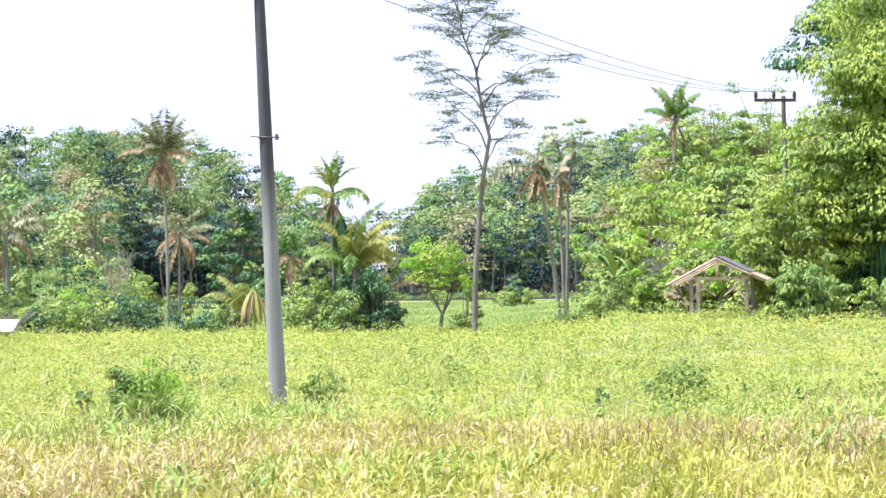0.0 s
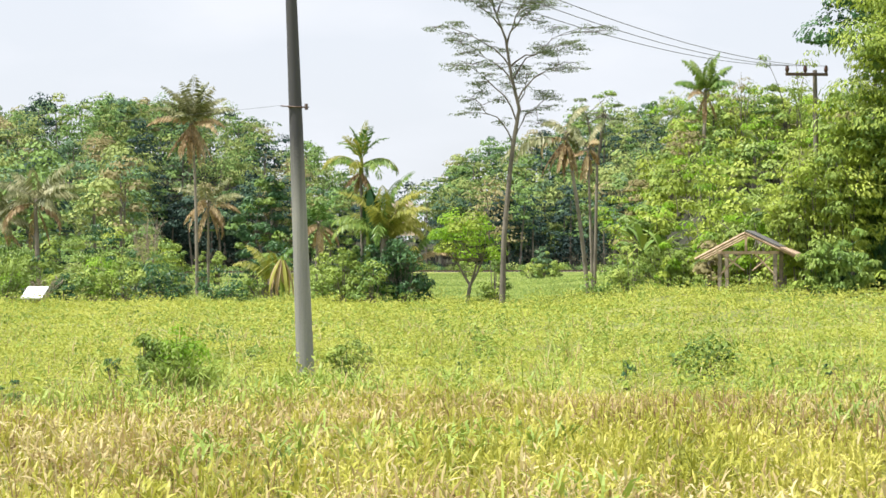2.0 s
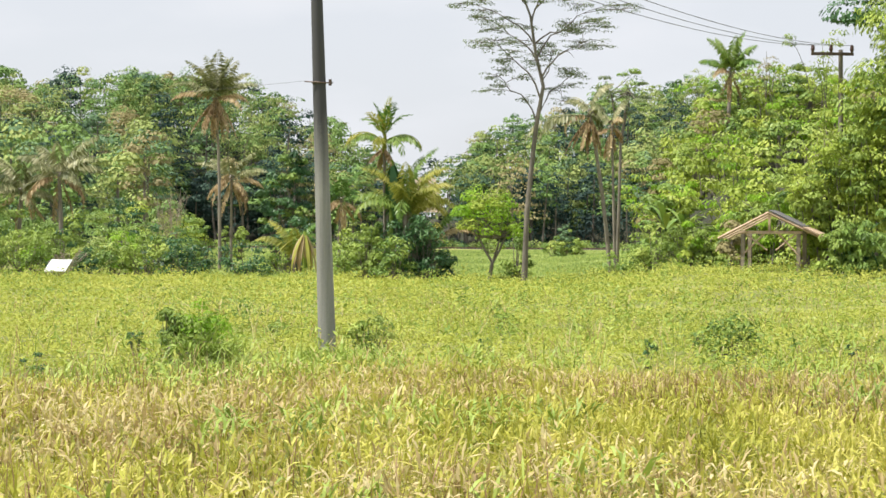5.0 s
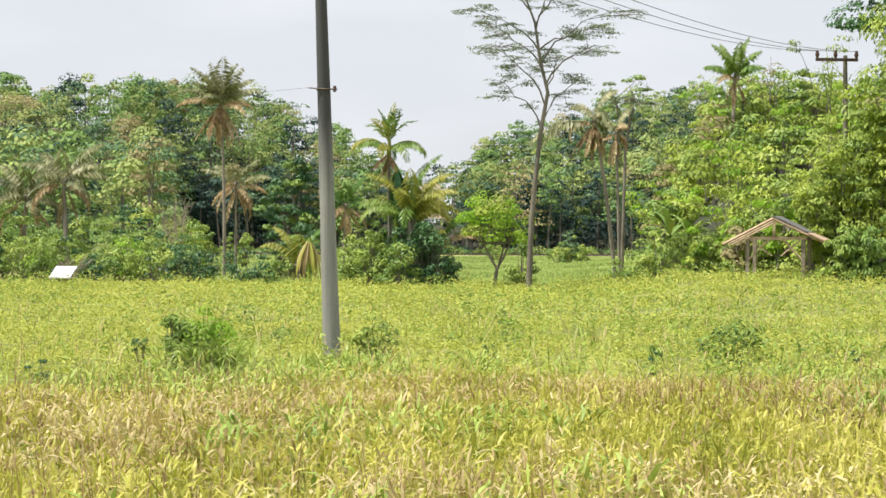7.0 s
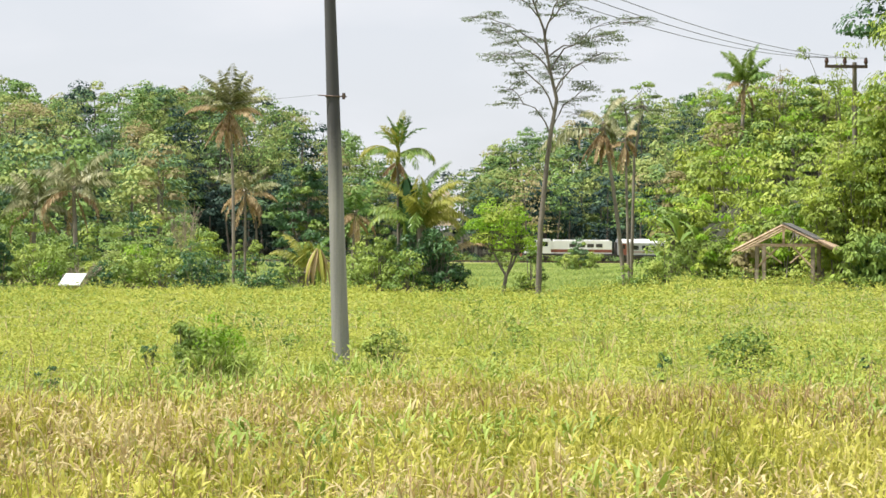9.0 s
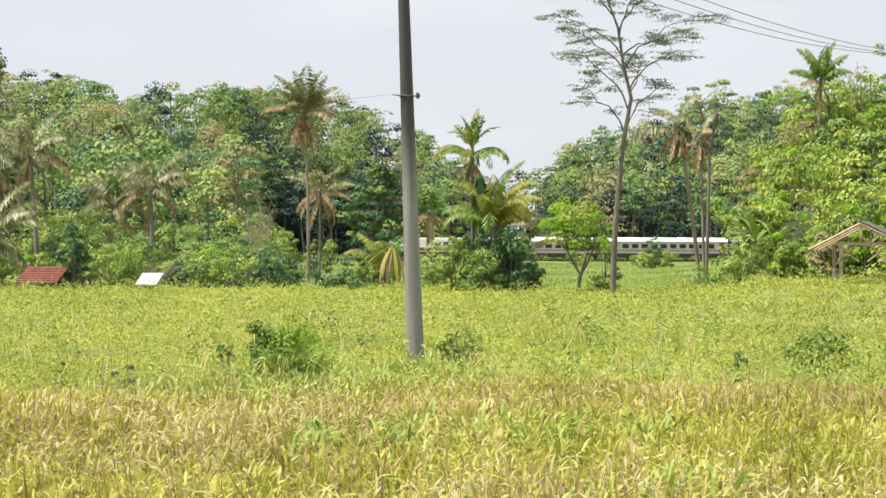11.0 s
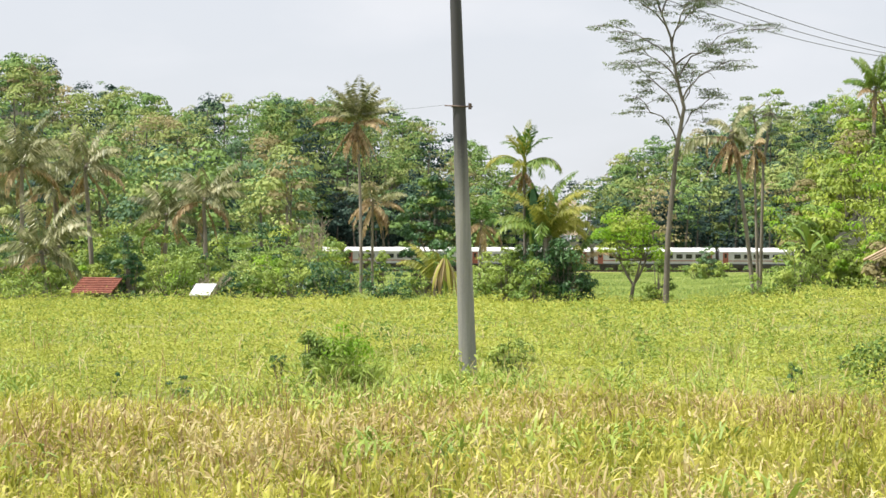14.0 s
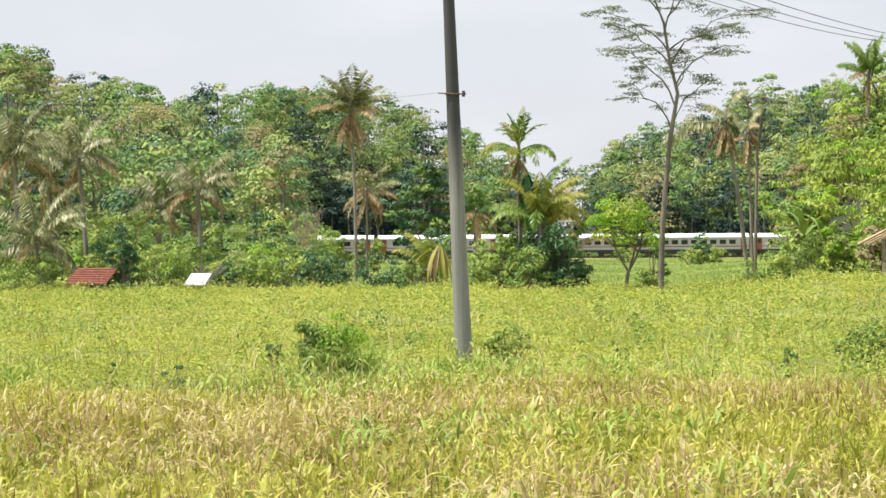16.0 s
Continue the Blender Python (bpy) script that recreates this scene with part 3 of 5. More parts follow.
def far_woods():
    g = Geo()
    for k in range(310):
        y = rng.uniform(312, 430) if k % 10 < 7 else rng.uniform(311, 322)
        u = rng.uniform(-0.33, 0.29)
        if abs(u - 0.071) < 0.009 and y < 352:
            continue
        x = u * y
        z = float(ground_z(x, y))
        room = float(ridge(x, y)) * y / 405 - z
        tall = min(rng.uniform(9, 18), max(room * rng.uniform(0.82, 1.12), 6))
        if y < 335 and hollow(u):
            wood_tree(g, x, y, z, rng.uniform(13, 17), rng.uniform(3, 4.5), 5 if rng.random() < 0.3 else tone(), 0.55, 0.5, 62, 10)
            continue
        if rng.random() < 0.25:
            plume(g, x, y, z, tall * 0.95, 9, [1, 3, 3], 0.62, 88)
            continue
        wood_tree(g, x, y, z, tall, tall * rng.uniform(0.24, 0.38), tone(), 0.58, rng.uniform(0.0, 0.35), 58, 12)
    for k in range(42):
        y = rng.uniform(335, 408)
        u = rng.uniform(-0.1, -0.005)
        z = float(ground_z(u * y, y))
        tall = max((float(ridge(u * y, y)) * y / 405 - z) * rng.uniform(0.85, 1.03), 6)
        if k % 3 == 1:
            plume(g, u * y, y, z, tall, 11, [1, 3], 0.6, 80)
        else:
            wood_tree(g, u * y, y, z, tall, min(tall * 0.36, 5.0), tone(), 0.58, 0.05, 58, 13)
    for k in range(75):
        y = rng.uniform(322, 410)
        u = rng.uniform(0.1, 0.24) if k % 3 else rng.uniform(0.0, 0.1)
        if abs(u - 0.071) < 0.012:
            continue
        z = float(ground_z(u * y, y))
        tall = min(rng.uniform(8, 13), max(float(ridge(u * y, y)) * y / 405 - z, 5))
        if k % 3 == 1:
            plume(g, u * y, y, z, tall, 11, [1, 3], 0.6, 80)
        else:
            wood_tree(g, u * y, y, z, tall, tall * rng.uniform(0.3, 0.42), tone(), 0.58, 0.0, 58, 12)
    for k in range(46):
        y = rng.uniform(330, 402)
        u = rng.uniform(0.155, 0.26)
        z = float(ground_z(u * y, y))
        tall = min(rng.uniform(8, 13), max((float(ridge(u * y, y)) * y / 405 - z) * 1.05, 6))
        if k % 3:
            plume(g, u * y, y, z - 0.5, tall, 9, [1, 3, 3], 0.6, 90, 0.4, 0.05)
        else:
            wood_tree(g, u * y, y, z, tall, tall * 0.4, tone(), 0.55, 0.0, 60, 12)
    for k in range(170):
        y = rng.uniform(304.3, 308.5)
        u = rng.uniform(-0.085, 0.21)
        r = rng.uniform(0.6, 1.5)
        g.clump((u * y, y, float(ground_z(u * y, y)) + r * 0.4), (r * 1.3, r, r), 45, 0.42, 0.6, int(rng.choice([1, 3, 3])), 0.2, -0.2)
    # Clumps in slot 5, added to fill the hollows with painted shade.
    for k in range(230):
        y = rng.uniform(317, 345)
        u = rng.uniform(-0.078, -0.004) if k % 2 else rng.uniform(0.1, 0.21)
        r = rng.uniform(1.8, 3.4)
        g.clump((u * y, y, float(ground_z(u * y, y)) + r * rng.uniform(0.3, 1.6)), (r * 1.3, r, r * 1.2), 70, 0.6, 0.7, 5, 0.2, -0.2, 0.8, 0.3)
    for k in range(330):
        y = rng.uniform(309, 400) if k % 3 else rng.uniform(305, 312)
        u = rng.uniform(-0.33, 0.29)
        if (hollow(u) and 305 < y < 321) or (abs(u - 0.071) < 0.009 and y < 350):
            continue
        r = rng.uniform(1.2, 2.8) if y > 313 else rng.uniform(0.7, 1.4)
        # Undergrowth in the hollows takes the leaf colour that stands for shade.
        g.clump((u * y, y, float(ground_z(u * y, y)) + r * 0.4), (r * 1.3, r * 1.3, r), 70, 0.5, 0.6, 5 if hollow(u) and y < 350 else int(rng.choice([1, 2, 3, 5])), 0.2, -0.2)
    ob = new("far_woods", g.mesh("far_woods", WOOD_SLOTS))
    tagged(ob, "mixed green and olive woods on the hills behind the railway", "woods", kind="stuff")
    g = Geo()
    for _ in range(160):
        y = rng.uniform(150, 288)
        x = rng.uniform(-0.36, -0.085) * y
        z = float(ground_z(x, y))
        room = (float(ridge(x, y)) - 2) * y / 405 + 2 - z
        tall = min(rng.uniform(7, 14), max(room * rng.uniform(0.75, 1.05), 3.5))
        if rng.random() < 0.25:
            plume(g, x, y, z, tall, 10, [1, 3], 0.42, 110)
            continue
        wood_tree(g, x, y, z, tall, tall * rng.uniform(0.26, 0.4), tone(), 0.42, rng.uniform(0.0, 0.3), 74)
    for x, y, top, wide, slot in ((-50.69, 210, 26.78, 4.6, 3), (-55.02, 205, 25.68, 4.6, 1), (-49.92, 240, 25.84, 4.5, 3), (-26.46, 265, 21.11, 4.2, 4),
                                  (-41.56, 270, 24.9, 4.4, 4), (-32.41, 280, 27.07, 5.5, 1), (-50.21, 285, 28.42, 5.0, 3)):
        z = float(ground_z(x, y))
        wood_tree(g, x, y, z, top - z, wide, slot, 0.4, 0.15, 105, 20)
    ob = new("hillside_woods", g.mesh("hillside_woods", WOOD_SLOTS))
    tagged(ob, "mixed green woods on the near hillside behind palms", "woods", kind="stuff")


far_woods()


def earth_bank():
    """A bare cut in the hill beyond the railway."""
    a, b = np.meshgrid(np.linspace(21.62, 25.61, 14), np.linspace(0, 1, 12), indexing="ij")
    y = 322 + 26 * b + np.sin(a * 1.7) * 0.8
    z = 6.7 + b * (13.69 - 6.7) + 0.5 * np.sin(a * 2.3 + b * 9) * np.sin(b * 12)
    i, j = np.meshgrid(np.arange(13), np.arange(11), indexing="ij")
    g = Geo().add(np.stack([a, y, z], -1), np.stack([i * 12 + j, (i + 1) * 12 + j, (i + 1) * 12 + j + 1, i * 12 + j + 1], -1))
    ob = new("earth_bank", g.mesh("earth_bank", ["sand"], True))
    tagged(ob, "bare pale earth cut in the wooded hillside", "ground", kind="structure")


earth_bank()


# ---- shrubs and thickets ----
def shrub(name, x, y, wide, tall, materials, leaf, label, category="bush", group="", blobs=9, dense=70, ratio=0.55, droop=0.2, sink=0.0):
    """A bush: stems from the ground and billows of leaves, open underneath."""
    ob = thing(name, (x, y, float(ground_z(x, y)) - sink), label, category, group)
    stems, crown = Geo(), Geo()
    for k in range(blobs):
        a = rng.uniform(0, 6.28)
        q = math.sqrt(rng.uniform(0, 1))
        c = np.array([math.cos(a) * q * wide * 0.75, math.sin(a) * q * wide * 0.5, tall * (0.08 + 0.86 * rng.uniform(0, 1) * (1.05 - 0.45 * q))])
        r = rng.uniform(0.2, 0.4) * min(wide * 0.95, tall * 0.8)
        thin = 0.005 + 0.009 * tall
        stems.tube([(c[0] * 0.15, c[1] * 0.15, -0.1), c * [0.6, 0.6, 0.5], c], [thin, thin * 0.6, thin * 0.25], 5)
        crown.billow(c, (r, r, r * 0.75), dense, leaf, ratio, 0 if rng.random() < 0.6 else 1, droop + 0.2, -0.3, 0.25, 0.5)
    part("woody_base", stems, "bark", ob)
    part("foliage", crown, materials, ob)
    return ob


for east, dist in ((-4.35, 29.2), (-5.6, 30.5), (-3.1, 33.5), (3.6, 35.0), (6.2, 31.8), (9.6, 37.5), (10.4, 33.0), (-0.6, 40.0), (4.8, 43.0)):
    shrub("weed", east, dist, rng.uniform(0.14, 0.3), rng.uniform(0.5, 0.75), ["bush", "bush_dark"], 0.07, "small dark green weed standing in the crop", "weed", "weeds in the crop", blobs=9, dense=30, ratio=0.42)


EDGE = "bushes along the far field edge"
field_bush = shrub("bush", -1.84, 32.0, 0.85, 1.25, ["shrub", "lime"], 0.085, "bright green bush with arching blades and dead twigs in the crop", blobs=34, dense=50, ratio=0.42)
spray, dead = Geo(), Geo()
root = np.stack([rng.normal(0.1, 0.36, 420), rng.normal(-0.4, 0.16, 420), np.full(420, 0.15)], -1)
spray.blades(root, rng.uniform(0, 6.28, 420), rng.uniform(0.5, 1.05, 420), rng.uniform(1.0, 1.5, 420), rng.uniform(0.012, 0.028, 420), 0, 1.5)
part("grass_tuft", spray, ["shrub"], field_bush, "long arching light green blades")
for k in range(60):
    a = np.array([rng.normal(0.1, 0.42), rng.normal(-0.4, 0.1), rng.uniform(0.0, 0.2)])
    dead.tube([a, a + rng.normal(0, 0.12, 3) + [0, 0, 0.08], a + rng.normal(0, 0.2, 3) * [1, 0.6, 0.3] + [0, 0, 0.16]], [0.008, 0.007, 0.004], 4)
part("dead_tangle", dead, "twig", field_bush, "tangle of pinkish-brown dead twigs")
shrub("bush", -2.42, 32.3, 0.42, 1.45, ["shrub", "bush"], 0.085, "narrow upright green bush beside a larger one", blobs=26, dense=50, ratio=0.42)
shrub("bush", -2.8, 31.6, 0.22, 0.4, ["bush", "lime"], 0.08, "tiny green bush in the crop field", blobs=6, dense=40, ratio=0.42)
shrub("bush", 1.25, 33.5, 0.55, 1.15, ["shrub", "bush"], 0.085, "small green bush beside the concrete pole", blobs=26, dense=48)
shrub("bush", 8.4, 34.5, 0.85, 0.9, ["shrub", "bush"], 0.09, "low green bush in the crop field", blobs=28, dense=52)
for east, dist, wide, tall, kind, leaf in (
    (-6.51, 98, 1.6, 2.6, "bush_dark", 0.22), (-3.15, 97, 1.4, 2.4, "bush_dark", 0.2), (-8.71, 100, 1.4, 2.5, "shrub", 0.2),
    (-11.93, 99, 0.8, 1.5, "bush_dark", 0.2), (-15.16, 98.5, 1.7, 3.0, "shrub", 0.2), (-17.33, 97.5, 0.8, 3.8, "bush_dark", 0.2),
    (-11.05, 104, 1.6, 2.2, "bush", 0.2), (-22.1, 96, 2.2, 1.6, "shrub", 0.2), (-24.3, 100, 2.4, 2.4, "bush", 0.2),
    (2.39, 99, 1.2, 2.6, "shrub", 0.2), (2.96, 97, 1.4, 2.0, "bush", 0.2), (6.39, 94, 1.3, 3.6, "bush_dark", 0.2), (5.5, 94.5, 1.4, 4.0, "bush_dark", 0.2), (4.5, 95, 0.9, 2.6, "bush", 0.2), (3.3, 95.5, 1.0, 3.0, "shrub", 0.2), (11.3, 94, 0.9, 3.2, "bush", 0.18), (28.4, 200, 1.4, 2.6, "bush", 0.3), (30.2, 205, 1.2, 3.8, "wood_haze_blue", 0.32), (33.0, 215, 1.6, 2.4, "shrub", 0.3), (24.8, 235, 2.2, 2.2, "shrub", 0.32),
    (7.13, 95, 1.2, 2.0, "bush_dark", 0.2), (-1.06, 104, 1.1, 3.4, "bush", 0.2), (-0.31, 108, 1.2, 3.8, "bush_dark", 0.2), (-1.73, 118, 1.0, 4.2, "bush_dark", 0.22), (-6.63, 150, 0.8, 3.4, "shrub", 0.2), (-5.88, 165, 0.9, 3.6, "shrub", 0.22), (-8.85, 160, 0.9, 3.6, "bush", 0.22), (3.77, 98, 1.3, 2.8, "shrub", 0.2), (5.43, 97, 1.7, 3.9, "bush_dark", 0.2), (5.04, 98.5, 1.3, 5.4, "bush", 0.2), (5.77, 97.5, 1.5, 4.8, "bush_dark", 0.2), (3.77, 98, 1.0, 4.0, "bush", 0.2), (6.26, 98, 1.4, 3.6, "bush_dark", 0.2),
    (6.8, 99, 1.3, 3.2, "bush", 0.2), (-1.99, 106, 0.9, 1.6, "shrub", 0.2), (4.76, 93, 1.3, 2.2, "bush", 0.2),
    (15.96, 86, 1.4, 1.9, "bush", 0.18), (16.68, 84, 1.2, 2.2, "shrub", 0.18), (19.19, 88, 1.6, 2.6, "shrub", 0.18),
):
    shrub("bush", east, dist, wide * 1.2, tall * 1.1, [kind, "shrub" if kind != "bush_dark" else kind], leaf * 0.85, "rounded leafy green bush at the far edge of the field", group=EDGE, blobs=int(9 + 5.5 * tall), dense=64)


for k in range(26):
    u = -0.25 + 0.192 * (k + rng.uniform(-0.3, 0.3)) / 25
    y = rng.uniform(101, 112)
    kind = ["shrub", "bush_dark", "bamboo", "bush", "wood_yellow", "shrub", "lime"][k % 7]
    shrub("bush", u * y, y, rng.uniform(1.0, 2.0), rng.uniform(1.6, 3.6), [kind, "shrub" if k % 2 else kind], 0.19, "leafy bush at the foot of the palm grove", group=EDGE, blobs=16, dense=60)


def twig_bush(x, y, tall, wide, label):
    """A leafless bush: stems that fork into fine pale twigs."""
    ob = thing("dry_bush", (x, y, float(ground_z(x, y))), label, "bush")
    g = Geo()
    for k in range(11):
        a = rng.uniform(0, 6.28)
        tip = np.array([math.cos(a) * wide * rng.uniform(0.3, 1), math.sin(a) * wide * rng.uniform(0.3, 0.8), tall * rng.uniform(0.6, 1.0)])
        g.tube([(0, 0, -0.1), tip * [0.3, 0.3, 0.55], tip], [0.035, 0.025, 0.01], 5)
        for q in range(13):
            f = rng.uniform(0.4, 0.95)
            root = tip * f
            g.tube([root, root + rng.normal(size=3) * [0.3, 0.3, 0.15] * tall * 0.3 + [0, 0, tall * 0.14]], [0.014, 0.005], 4)
    part("branch_work", g, "twig", ob)
    return ob


twig_bush(-8.4, 116, 5.2, 1.3, "leafless grey bush among green shrubs")
twig_bush(32.6, 110, 4.4, 1.4, "tangle of bare pale branches on the bamboo slope")
twig_bush(-12.81, 98.5, 1.5, 1.2, "leafless pale bush behind the white shed")
twig_bush(-25.79, 112, 3.0, 1.2, "leafless grey bush among green shrubs")


def thicket(name, spots, materials, leaf, ratio, droop, label, dense=90):
    g = Geo()
    for x, y, wide, tall in spots:
        z = float(ground_z(x, y))
        slot = int(rng.integers(0, len(materials)))
        for _ in range(11):
            d = unit(rng.normal(size=3) + [0, -0.3, 0.4])
            c = np.array([x, y, z + tall * 0.5]) + d * [wide * 0.7, wide * 0.7, tall * 0.42]
            r = wide * rng.uniform(0.28, 0.5)
            g.billow(c, (r, r, r * 0.65), dense, leaf, ratio, slot, droop, -0.2)
    ob = new(name, g.mesh(name, materials))
    return tagged(ob, label, "thicket", kind="stuff")


left_spots = []
for _ in range(62):
    y = rng.uniform(110, 158)
    u = rng.uniform(-0.34, -0.058)
    left_spots.append((u * y, y, rng.uniform(1.4, 2.6), rng.uniform(2.0, 5.2)))
thicket("hillside_thicket", left_spots, ["shrub", "bamboo", "bush", "bush", "wood_green", "bush_dark"], 0.22, 0.5, 0.3, "dense green undergrowth below the palms")
def bamboo_slope():
    g = Geo()
    for k in range(105):
        y = rng.uniform(90, 158)
        u = rng.uniform(0.2, 0.44) if k % 3 else rng.uniform(0.2, 0.3)
        x = u * y
        if k % 5 < 3:
            plume(g, x, y, float(ground_z(x, y)) - 0.3, rng.uniform(2.8, 6.4), 8, [1, 1, 1, 2, 2, 3], 0.3, 150, 0.5, 0.15, 0, 3, None, 0.14)
        else:
            wood_tree(g, x, y, float(ground_z(x, y)), rng.uniform(2.5, 5.5), rng.uniform(1.2, 2.1), int(rng.choice([1, 2, 5, 4], p=[0.3, 0.3, 0.28, 0.12])), 0.27, 0.0, 70, 11)
    for k in range(44):
        u = rng.uniform(0.225, 0.328)
        y = rng.uniform(80, 92)
        h = np.interp(u, [0.225, 0.245, 0.27, 0.3, 0.33, 0.345], [2.2, 3.0, 4.2, 5.4, 6.2, 8.0]) * rng.uniform(0.5, 1.05)
        if k % 4:
            plume(g, u * y, y, float(ground_z(u * y, y)) - 0.2, h, 9, [1, 1, 2, 2, 3, 5], 0.23, 225, 0.45, 0.12, 0, 3, None, 0.13)
        else:
            wood_tree(g, u * y, y, float(ground_z(u * y, y)), h * 0.8, min(h * 0.35, 1.5), int(rng.choice([2, 5, 4])), 0.2, 0.0, 110, 10)
    for u, h in ((0.295, 5.0), (0.302, 5.6), (0.309, 6.2), (0.316, 6.6), (0.324, 7.4)):
        plume(g, u * 77.5, 77.5, float(ground_z(u * 77.5, 77.5)) - 0.2, h, 9, [1, 1, 2], 0.2, 420, 0.25, 0.2, 0, 5, None, 0.09)
    for k in range(36):
        y = rng.uniform(118, 150)
        x = rng.uniform(0.215, 0.42) * y
        wood_tree(g, x, y, float(ground_z(x, y)), rng.uniform(3.5, 6.2), rng.uniform(1.4, 2.4), int(rng.choice([1, 2, 5, 4], p=[0.3, 0.37, 0.22, 0.11])), 0.28, 0.1, 74, 11)
    for x, y, tall, wide, slot, lift in ((26.8, 130, 6.5, 1.7, 4, 0.1), (30.4, 128, 5.5, 1.8, 5, 0.1)):
        wood_tree(g, x, y, float(ground_z(x, y)), tall, wide, slot, 0.24, lift, 90, 13)
    plume(g, 33.1, 125, float(ground_z(33.1, 125)), 8.2, 6, [4, 5], 0.24, 110, 0.2, 0.35, 0, 4, None, 0.08)
    plume(g, 37.1, 125, float(ground_z(37.1, 125)), 8.5, 6, [1, 2], 0.26, 150, 0.3, 0.4, 0, 4, None, 0.08)
    ob = new("bamboo_slope", g.mesh("bamboo_slope", ["bark", "bamboo", "shrub", "lime", "wood_brown", "bush"]))
    tagged(ob, "lime green bamboo and shrubs covering the slope", "thicket", kind="stuff")
    g = Geo()
    # Tall culms get the dark leaf colour, as shade in the hollow.
    for u, y, h, n in ((0.328, 79, 6.0, 10), (0.346, 79, 9.0, 13), (0.362, 78, 12.5, 15), (0.38, 78, 15.5, 16), (0.4, 77, 18, 14), (0.374, 83, 15, 13), (0.394, 82, 18, 12)):
        plume(g, u * y, y, float(ground_z(u * y, y)) - 0.2, h, n, [1, 1, 1, 3, 2], 0.24, 1050, 0.24, 0.34 if u > 0.33 else 0.15, 4, 5, 3.9, 0.1)
    # The next two plume rows put the hollow's shade into leaf colour.
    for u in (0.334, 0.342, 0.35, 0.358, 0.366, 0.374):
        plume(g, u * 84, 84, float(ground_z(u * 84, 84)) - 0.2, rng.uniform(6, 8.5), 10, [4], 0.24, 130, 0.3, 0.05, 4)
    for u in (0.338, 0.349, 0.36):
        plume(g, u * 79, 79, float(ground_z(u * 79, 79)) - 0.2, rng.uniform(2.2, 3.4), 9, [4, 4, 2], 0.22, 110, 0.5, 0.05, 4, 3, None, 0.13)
    for u in (0.31, 0.316, 0.322, 0.385):
        plume(g, u * 71, 71, float(ground_z(u * 71, 71)) - 0.2, rng.uniform(2.2, 3.4), 9, [2, 2, 3], 0.26, 170, 0.5, 0.1, 4, 3, None, 0.13)
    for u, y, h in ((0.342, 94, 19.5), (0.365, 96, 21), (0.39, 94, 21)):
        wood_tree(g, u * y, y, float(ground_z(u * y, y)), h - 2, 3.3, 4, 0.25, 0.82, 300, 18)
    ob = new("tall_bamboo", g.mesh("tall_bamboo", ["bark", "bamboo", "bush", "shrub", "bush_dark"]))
    tagged(ob, "tall drooping bamboo clump above a dark hollow", "thicket", kind="stuff")


bamboo_slope()


# ---- palms ----
def frond(g, root, azim, rise, length, drop, leaflet, slot, pairs=34, rib=0.03, sparse=1.0, limp=0.5, broad=0.12):
    """One feather leaf: an arched rib with leaflets on both sides."""
    s = np.linspace(0, 1, 9)
    ang = rise - drop * s ** 1.4
    step = length / 8
    r = np.concatenate([[0], np.cumsum(np.cos(ang[:-1]) * step)])
    z = np.concatenate([[0], np.cumsum(np.sin(ang[:-1]) * step)])
    d = np.array([math.cos(azim), math.sin(azim), 0])
    p = np.asarray(root) + r[:, None] * d + z[:, None] * [0, 0, 1]
    g.tube(p, np.linspace(rib, rib * 0.25, 9), 4, slot)
    t = np.repeat(np.linspace(0.14, 0.99, pairs), 2)
    if sparse < 1:
        t = t[rng.random(len(t)) < sparse]
    side = np.where(np.arange(len(t)) % 2 == 0, 1.0, -1.0)
    q = np.stack([np.interp(t, s, p[:, k]) for k in range(3)], -1)
    tang = unit(np.stack([np.interp(t, s, np.gradient(p[:, k])) for k in range(3)], -1))
    lat = unit(np.cross(tang, [0, 0, 1.0])) * side[:, None]
    size = leaflet * np.sin(np.pi * np.clip(t * 0.85 + 0.12, 0, 1)) ** 0.6 * rng.uniform(0.8, 1.1, len(t))
    along = unit(lat * 0.8 + tang * 0.55 + np.array([0, 0, -1]) * (limp + rng.normal(0, 0.12, (len(t), 1))))
    c = q + along * size[:, None] / 2
    g.leaves(c, np.cross(along, tang) * side[:, None] + rng.normal(0, 0.15, c.shape), size, broad / leaflet + 0.02, slot, along, 0.03)


